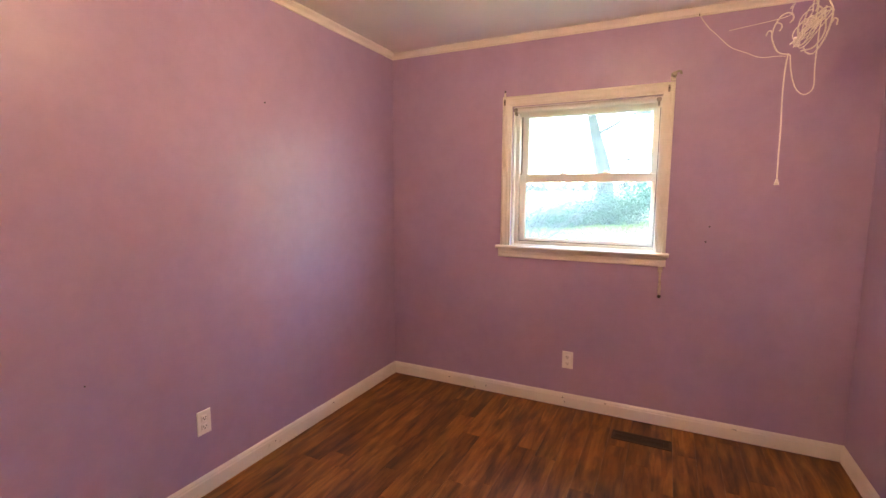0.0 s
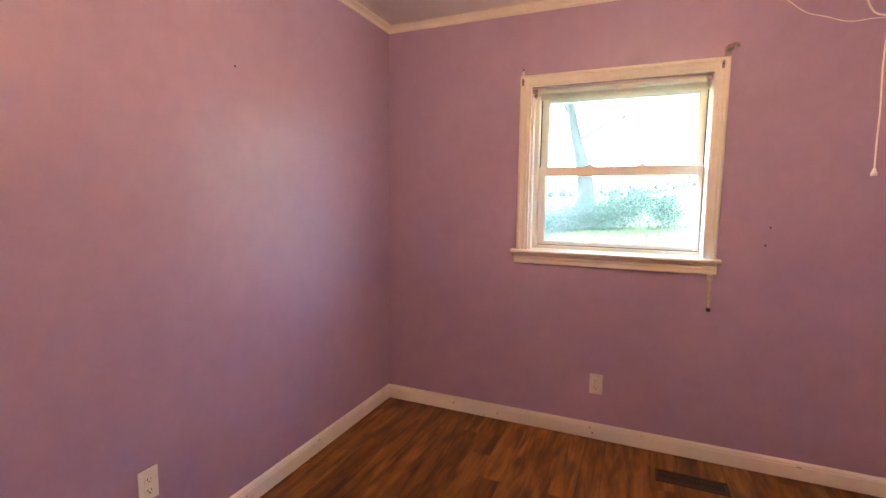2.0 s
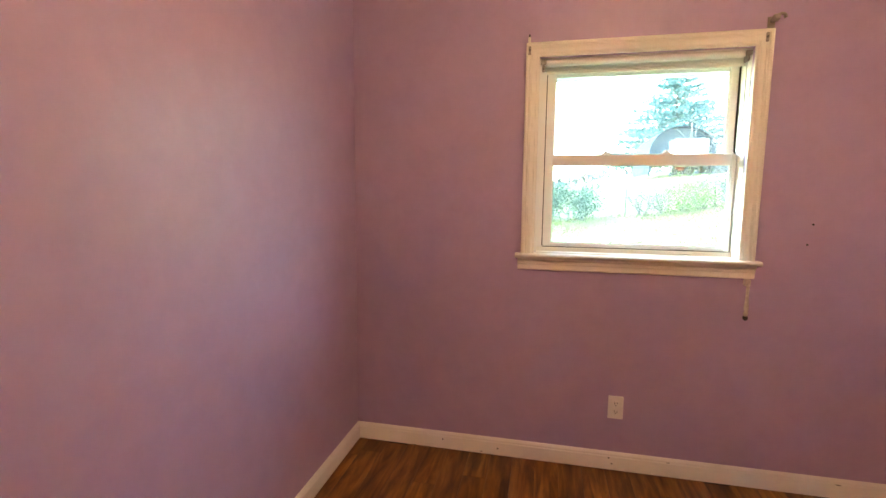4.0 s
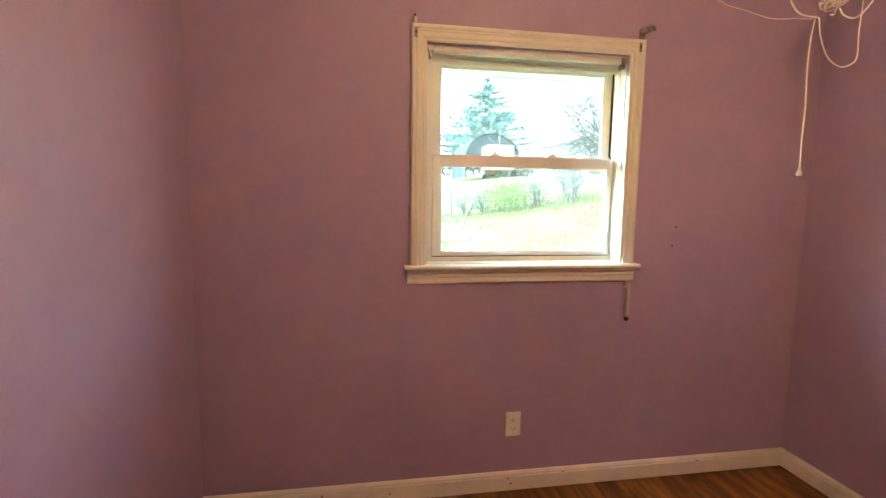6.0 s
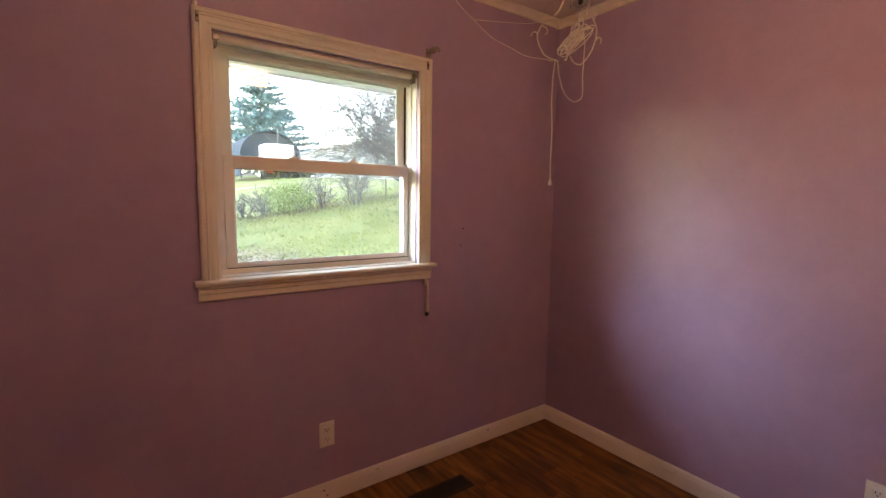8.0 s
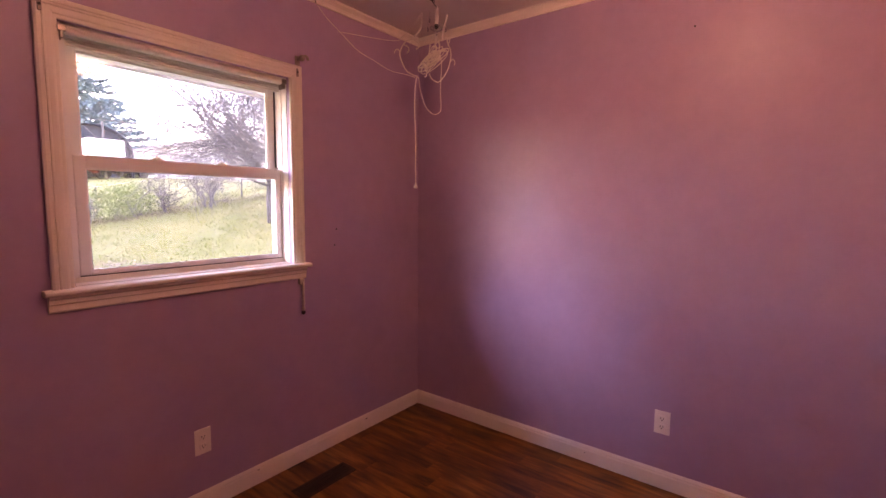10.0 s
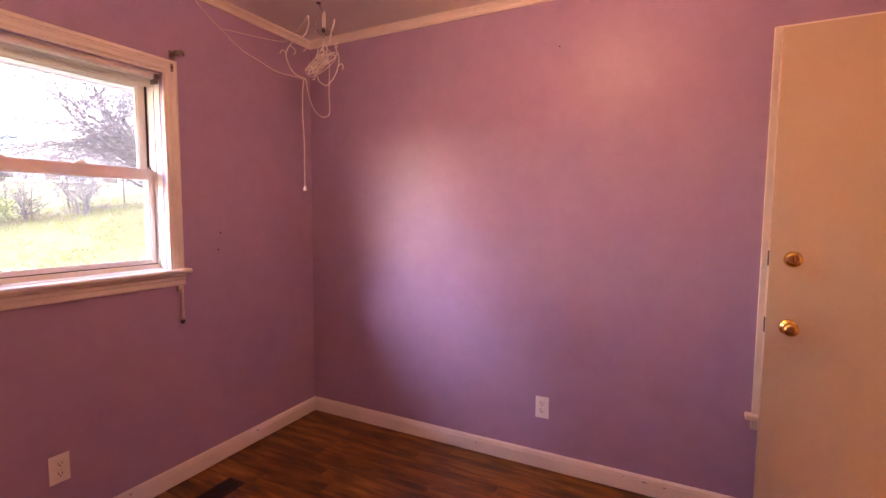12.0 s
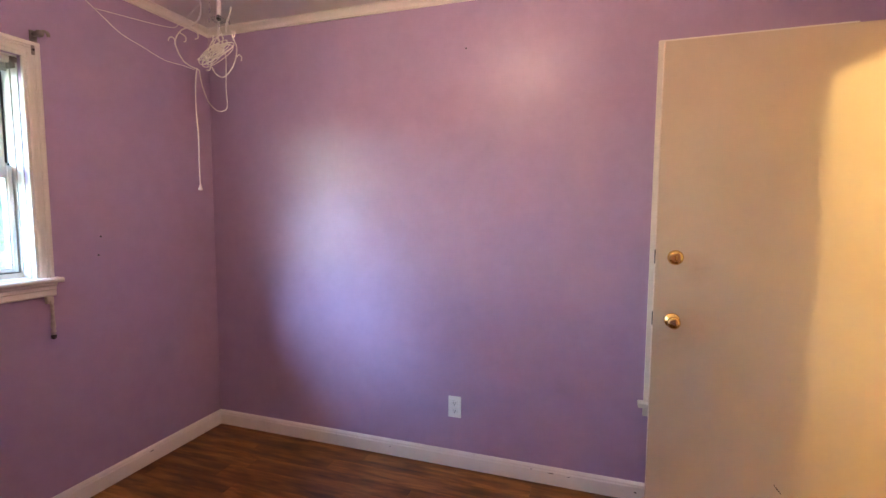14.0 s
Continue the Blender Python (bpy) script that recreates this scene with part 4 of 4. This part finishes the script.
for lv in range(21):
    f = lv / 20
    z = sz + 0.9 + 9.0 * f
    reach = (6.4 * (1 - f) ** 0.78 + 0.2)
    for k in range(int(10 - 4 * f) + 2):
        a = rng.random() * 6.283
        r = reach * rng.uniform(0.62, 1.12)
        n = max(3, int(r * 5.5))
        for j in range(n):
            g = (j + 0.7) / n
            c = Vector((sx + math.cos(a) * r * g, sy + math.sin(a) * r * g, z - 0.10 * r * g + 0.10 * r * g * g + rng.uniform(-0.08, 0.08)))
            tuft(bm, c, (math.cos(a) * 0.8, math.sin(a) * 0.8, 0.0), 5, 0.50, 0.10, 0.5)
part("crown", bm, NEEDLE, spruce)


# bare trees: tapered limbs that fork
def limbs(bm, p, d, ln, r, depth, droop, fork=(2, 3), wander=0.35):
    n = 4
    pts, rad = [Vector(p)], [r]
    d = Vector(d).normalized()
    for k in range(n):
        d = (d + Vector((rng.gauss(0, wander), rng.gauss(0, wander), rng.gauss(0, wander))) * 0.35 + Vector((0, 0, -droop * 0.12))).normalized()
        pts.append(pts[-1] + d * ln / n)
        rad.append(r * (1 - 0.4 * (k + 1) / n))
    tube(bm, pts, rad, 6 if depth > 2 else 4, cap=False)
    if depth > 0:
        for i in range(1, n + 1):
            if i < 2 and depth > 3:
                continue
            for _ in range(rng.randint(1, 2) if i < n else rng.randint(*fork)):
                dd = (d + Vector((rng.gauss(0, 0.75), rng.gauss(0, 0.75), rng.gauss(0, 0.5)))).normalized()
                limbs(bm, pts[i], dd, ln * rng.uniform(0.5, 0.74), max(rad[i] * 0.6, 0.006), depth - 1, droop, fork, wander)


bx, by = polar(31.8, 13.0)
bz = gz(bx, by)
bare = root("bare_tree", (bx, by, bz), "leafless fruit tree with arching grey branches", "tree")
bm = bmesh.new()
tube(bm, [(bx, by, bz - 0.2), (bx - 0.05, by, bz + 0.6), (bx - 0.02, by, bz + 1.2)], [0.17, 0.14, 0.12], 10)
part("trunk", bm, BARK, bare)
for k in range(17):
    a = k * 0.9 + 0.3
    bm = bmesh.new()
    limbs(bm, (bx - 0.02, by, bz + 0.75 + 0.05 * k), (math.cos(a), math.sin(a), 0.55 + 0.36 * (k % 4)), 2.2, 0.034, 3, 0.10, (1, 3), 0.6)
    part("limb", bm, TWIG, bare)
for k in range(4):
    bm = bmesh.new()
    limbs(bm, (bx - 0.02, by, bz + 0.9 + 0.1 * k), (-1.0, -0.5 + 0.3 * k, 0.15 + 0.4 * k), 2.4, 0.034, 3, 0.20, (1, 2), 0.6)
    part("limb", bm, TWIG, bare)

tx, ty = polar(-6.9, 25, -0.23, 0.56)
tz = gz(tx, ty)
big = root("leaning_tree", (tx, ty, tz), "large leaning grey-barked leafless tree behind the hedge", "tree")
bm = bmesh.new()
tube(bm, spline([(tx + 0.05, ty, tz - 0.3), (tx, ty, tz + 1.5), (tx - 0.25, ty, tz + 2.8), (tx - 0.62, ty, tz + 4.2), (tx - 0.95, ty, tz + 6.0)], 4), [0.50 - 0.021 * k for k in range(17)], 10)
part("trunk", bm, BARK, big)
bm = bmesh.new()
for k in range(4):
    limbs(bm, (tx - 0.5 - 0.12 * k, ty, tz + 3.8 + 0.6 * k), (math.cos(k * 1.9), math.sin(k * 1.9) * 0.5, 0.9), 2.0, 0.09, 3, 0.1)
part("branches", bm, TWIG, big)

# thin twiggy shrub near the hedge's end
ux, uy = polar(-15.4, 12.5, -0.23, 0.56)
uz = gz(ux, uy)
tw = root("twiggy_shrub", (ux, uy, uz), "thin leafless shrub with upright grey twigs", "shrub")
bm = bmesh.new()
for k in range(7):
    limbs(bm, (ux + rng.gauss(0, 0.12), uy + rng.gauss(0, 0.1), uz), (rng.gauss(0, 0.25), rng.gauss(0, 0.2), 1), 1.7, 0.022, 2, 0.0)
part("stems", bm, TWIG, tw)


def leafy(name, x, y, w, d, h, mat, n, label, group=""):
    """A bush: stems and a crown of many small leaves in uneven clumps."""
    z = gz(x, y)
    b = root(name, (x, y, z), label, "shrub", group)
    for _ in range(6):
        sm = bmesh.new()
        tube(sm, [(x + rng.gauss(0, w * 0.15), y + rng.gauss(0, d * 0.1), z - 0.05), (x + rng.gauss(0, w * 0.3), y + rng.gauss(0, d * 0.2), z + h * 0.6)], [0.02, 0.008], 5)
        part("stem", sm, TWIG, b)
    lm = bmesh.new()
    clumps = [(x + rng.uniform(-w, w) * 0.5, y + rng.uniform(-d, d) * 0.5, z + h * rng.uniform(0.12, 0.95), rng.uniform(0.16, 0.34)) for _ in range(int(10 + w * 9))]
    for k in range(n):
        cx, cyy, cz, cr = clumps[k % len(clumps)]
        c = (cx + rng.gauss(0, cr), cyy + rng.gauss(0, cr), max(z, cz + rng.gauss(0, cr * 0.7)))
        tuft(lm, c, (rng.gauss(0, 1), rng.gauss(0, 1), 0.5), 1, 0.062, 0.019, 0.6)
    part("leaves", lm, mat, b)


for az, ds, w, h in ((-16.5, 18, 1.7, 0.30), (-12.5, 17.8, 1.8, 0.45), (-9.0, 17.6, 1.8, 0.72), (-6.0, 17.5, 1.6, 0.95), (-3.2, 17.2, 1.6, 1.15), (-0.4, 17.1, 1.5, 1.2)):
    px, py = polar(az, ds, -0.23, 0.56)
    leafy("hedge_shrub", px, py, w, 1.2, h, IVY, 6500, "dense green leafy hedge shrub at the lawn's edge", "hedge shrubs")
for az, ds, w, h in ((16.5, 16.6, 0.8, 0.95), (18.4, 16.4, 0.8, 0.85)):
    px, py = polar(az, ds)
    leafy("roadside_shrub", px, py, w, 0.6, h, LEAF, 2400, "light green straggly shrub along the wire fence", "fence shrubs")
# leafless bushes between them
for az, ds, h in ((12.4, 16.7, 0.8), (14.6, 16.6, 1.05), (20.6, 16.4, 1.15), (25.2, 16.0, 1.2)):
    px, py = polar(az, ds)
    pz = gz(px, py)
    bush = root("bare_shrub", (px, py, pz), "leafless grey-stemmed shrub along the wire fence", "shrub", "bare shrubs")
    for k in range(6):
        bm = bmesh.new()
        limbs(bm, (px + rng.gauss(0, 0.10), py + rng.gauss(0, 0.08), pz - 0.02), (rng.gauss(0, 0.38), rng.gauss(0, 0.25), 1), h * rng.uniform(0.55, 0.8), 0.020, 2, 0.0, (1, 2))
        part("stem", bm, TWIG, bush)
# brush: dry stems along the fence line
bm = bmesh.new()
for _ in range(1500):
    px, py = polar(rng.uniform(6, 33), rng.gauss(16.4, 0.35))
    tuft(bm, (px, py, gz(px, py)), (0, 0, 1), 1, rng.uniform(0.05, 0.24), 0.008, 0.5)
single("dry_brush", bm, DRY, "dry straw-coloured brush along the fence line", "brush", kind="stuff")
# wire fence
fence = root("wire_fence", (*polar(16, 17.0), gz(*polar(16, 17.0))), "low wire fence with thin posts at the lawn's edge", "fence")
tops = []
for az in (6, 10.5, 15, 19.5, 24, 28.5, 33):
    px, py = polar(az, 17.2)
    bm = bmesh.new()
    tube(bm, [(px, py, gz(px, py) - 0.2), (px, py, gz(px, py) + 0.95)], 0.022, 6)
    part("post", bm, BARK, fence)
    tops.append(Vector((px, py, gz(px, py))))
for h in (0.55, 0.95):
    bm = bmesh.new()
    tube(bm, [p + Vector((0, -0.03, h)) for p in tops], 0.007, 4)
    part("wire", bm, WHITEM, fence)

# feeder pole behind the hedge
px, py = polar(-4.4, 19.5, -0.23, 0.56)
pz = gz(px, py)
fd = root("feeder_pole", (px, py, pz), "thin grey pole with a small flat-topped bird feeder", "feeder")
bm = bmesh.new()
tube(bm, [(px, py, pz - 0.2), (px, py, pz + 2.3)], 0.035, 8)
part("pole", bm, POLEW, fd)
part("tray", boxes((px - 0.20, px + 0.20, py - 0.15, py + 0.15, pz + 2.25, pz + 2.32, 0.01, 1)), TWIG, fd)
part("roof", boxes((px - 0.25, px + 0.25, py - 0.18, py + 0.18, pz + 2.42, pz + 2.48, 0.01, 1), (px - 0.02, px + 0.02, py - 0.02, py + 0.02, pz + 2.32, pz + 2.42)), SHINGLE, fd)

# arched carport with a white trailer under it
ax, ay = polar(14.2, 40)
az_ = gz(ax, ay)
cp = root("carport", (ax, ay, az_), "dark slate-blue arched metal carport", "carport")
bm = bmesh.new()
W2, n = 2.2, 18
prof = [(-W2, 0.0), (-W2, 1.5)] + [(-W2 * math.cos(math.pi * k / n), 1.5 + 1.85 * math.sin(math.pi * k / n)) for k in range(1, n)] + [(W2, 1.5), (W2, 0.0)]
rows4 = []
for yy, k in ((ay - 3, 1.0), (ay + 3, 1.0), (ay + 3, 0.97), (ay - 3, 0.97)):
    rows4.append([bm.verts.new((ax + u * k, yy, az_ + max(v - (1 - k), -0.1))) for u, v in prof])
for i in range(4):
    r0, r1 = rows4[i], rows4[(i + 1) % 4]
    for k in range(len(prof) - 1):
        bm.faces.new((r0[k], r0[k + 1], r1[k + 1], r1[k]))
part("arch_shell", bm, CARPORTM, cp)
bm = bmesh.new()
f = [bm.verts.new((ax + u * 0.965, ay - 2.4, az_ + v - 0.05)) for u, v in prof[1:-1]]
g = [bm.verts.new((ax + u * 0.965, ay - 2.3, az_ + v - 0.05)) for u, v in prof[1:-1]]
bm.faces.new(f)
bm.faces.new(list(reversed(g)))
for k in range(len(f)):
    bm.faces.new((f[k], g[k], g[(k + 1) % len(f)], f[(k + 1) % len(f)]))
part("gable_panel", bm, CARPORTM, cp)
for u in (-2.1, -0.7, 0.7, 2.1):
    part("post", boxes((ax + u - 0.05, ax + u + 0.05, ay - 2.85, ay - 2.75, az_ - 0.2, az_ + 1.55)), CARPORTM, cp)
tr = root("box_trailer", (ax + 0.05, ay - 3.6, az_), "white box trailer parked before the carport", "trailer")
part("body", boxes((ax - 0.95, ax + 1.0, ay - 5.2, ay - 3.2, az_ + 0.45, az_ + 2.2, 0.05, 2)), WHITEM, tr)
part("door_panel", boxes((ax - 0.85, ax + 0.90, ay - 5.215, ay - 5.2, az_ + 0.55, az_ + 2.1, 0.005, 1)), WHITEM, tr)
for u in (-0.9, 0.95):
    bm = bmesh.new()
    part("wheel", lathe(bm, ((0.30, 0), (0.33, 0.03), (0.33, 0.17), (0.30, 0.2)), (ax + u - 0.1, ay - 4.2, az_ + 0.33), (1, 0, 0), 16), RUBBER, tr)
# parked dark car and a small red tractor
cx, cyy = polar(17.3, 39)
cz = gz(cx, cyy)
car = root("car", (cx, cyy, cz), "dark blue car parked near the carport", "car")
bm = boxes((cx - 1.9, cx + 1.9, cyy - 0.8, cyy + 0.8, cz + 0.3, cz + 0.85, 0.12, 3))
part("body", bm, CARPAINT, car)
bm = boxes((cx - 1.0, cx + 0.9, cyy - 0.7, cyy + 0.7, cz + 0.80, cz + 1.4, 0.18, 3))
part("cabin", bm, CARPAINT, car)
part("side_window", boxes((cx - 0.75, cx + 0.65, cyy - 0.715, cyy - 0.69, cz + 0.92, cz + 1.26, 0.01, 1)), WINDK, car)
for u in (-1.2, 1.2):
    for v in (-0.82, 0.62):
        bm = bmesh.new()
        part("wheel", lathe(bm, ((0.28, 0), (0.31, 0.03), (0.31, 0.17), (0.28, 0.2)), (cx + u, cyy + v, cz + 0.31), (0, 1, 0), 16), RUBBER, car)
rx_, ry_ = polar(15.2, 37)
rz_ = gz(rx_, ry_)
trac = root("garden_tractor", (rx_, ry_, rz_), "small red garden tractor standing on the drive", "tractor")
part("hood", boxes((rx_ - 0.6, rx_ + 0.2, ry_ - 0.25, ry_ + 0.25, rz_ + 0.35, rz_ + 0.85, 0.06, 2)), REDP, trac)
part("seat", boxes((rx_ + 0.3, rx_ + 0.7, ry_ - 0.22, ry_ + 0.22, rz_ + 0.55, rz_ + 0.65, 0.03, 2), (rx_ + 0.62, rx_ + 0.72, ry_ - 0.22, ry_ + 0.22, rz_ + 0.6, rz_ + 0.95, 0.03, 2)), RUBBER, trac)
for u, r in ((-0.4, 0.22), (0.5, 0.34)):
    for v in (-0.42, 0.27):
        bm = bmesh.new()
        part("wheel", lathe(bm, ((r * 0.9, 0), (r, 0.03), (r, 0.13), (r * 0.9, 0.15)), (rx_ + u, ry_ + v, rz_ + r), (0, 1, 0), 16), RUBBER, trac)
# utility pole
px, py = polar(16.1, 36)
pz = gz(px, py)
up_ = root("utility_pole", (px, py, pz), "grey weathered utility pole with a slanting brace", "pole")
bm = bmesh.new()
tube(bm, [(px, py, pz - 0.3), (px, py, 6.35)], [0.075, 0.06], 8)
part("post", bm, POLEW, up_)
bm = bmesh.new()
tube(bm, [(px, py, 5.0), (px - 0.9, py, 5.9)], 0.03, 6)
part("brace", bm, POLEW, up_)

# white low house
hx0, hy0 = 10.5, 41.0
hx1 = 27.5
hz = gz(15, 41) - 0.1
ez, rz = 4.75, 6.9
xm = (hx0 + hx1) / 2
house = root("neighbour_house", (xm, hy0, hz), "long low white house with a shallow pale grey gable roof", "house")
bm = bmesh.new()
f = [bm.verts.new((a, hy0, b)) for a, b in ((hx0, hz - 0.5), (hx1, hz - 0.5), (hx1, ez), (xm, rz), (hx0, ez))]
g = [bm.verts.new((v.co.x, hy0 + 9, v.co.z)) for v in f]
bm.faces.new(f)
bm.faces.new(list(reversed(g)))
for k in range(5):
    bm.faces.new((f[k], g[k], g[(k + 1) % 5], f[(k + 1) % 5]))
bmesh.ops.recalc_face_normals(bm, faces=bm.faces)
part("wall", bm, SIDING, house)
for s in (-1, 1):
    bm = bmesh.new()
    xe = hx0 - 0.5 if s < 0 else hx1 + 0.5
    ze = ez - 0.5 * (rz - ez) / (xm - hx0)
    vs = [(xm, rz + 0.03), (xm, rz + 0.22), (xe, ze + 0.22), (xe, ze + 0.03)]
    f = [bm.verts.new((a, hy0 - 0.5, b)) for a, b in vs]
    g = [bm.verts.new((a, hy0 + 9.5, b)) for a, b in vs]
    bm.faces.new(f)
    bm.faces.new(list(reversed(g)))
    for k in range(4):
        bm.faces.new((f[k], g[k], g[(k + 1) % 4], f[(k + 1) % 4]))
    bmesh.ops.recalc_face_normals(bm, faces=bm.faces)
    part("roof", bm, SHINGLE, house)
for wx in (12.6, 15.2, 19.0, 23.4):
    w = part("window", boxes((wx - 0.55, wx + 0.55, hy0 - 0.06, hy0 + 0.02, 3.35, 4.55)), WHITEM, house)
    part("pane", boxes((wx - 0.45, wx + 0.45, hy0 - 0.07, hy0 - 0.055, 3.45, 4.45)), WINDK, w, "dark window pane")
# wooded skyline in the distance
bm = bmesh.new()
for _ in range(5200):
    a = rng.uniform(-70, 70)
    ds = rng.uniform(85, 130)
    px, py = polar(a, ds)
    hgt = 1.6 + 0.8 * noise.noise((a * 0.12, 0, 5)) + 1.0 * noise.noise((a * 0.6, 0, 9))
    zz = gz(px, py) + abs(rng.random()) * max(0.8, hgt)
    tuft(bm, (px, py, zz), (0, 0, 1), 1, 1.5, 0.35, 0.8)
single("far_woods", bm, TWIG, "distant leafless woods on the skyline", "woods", kind="stuff")
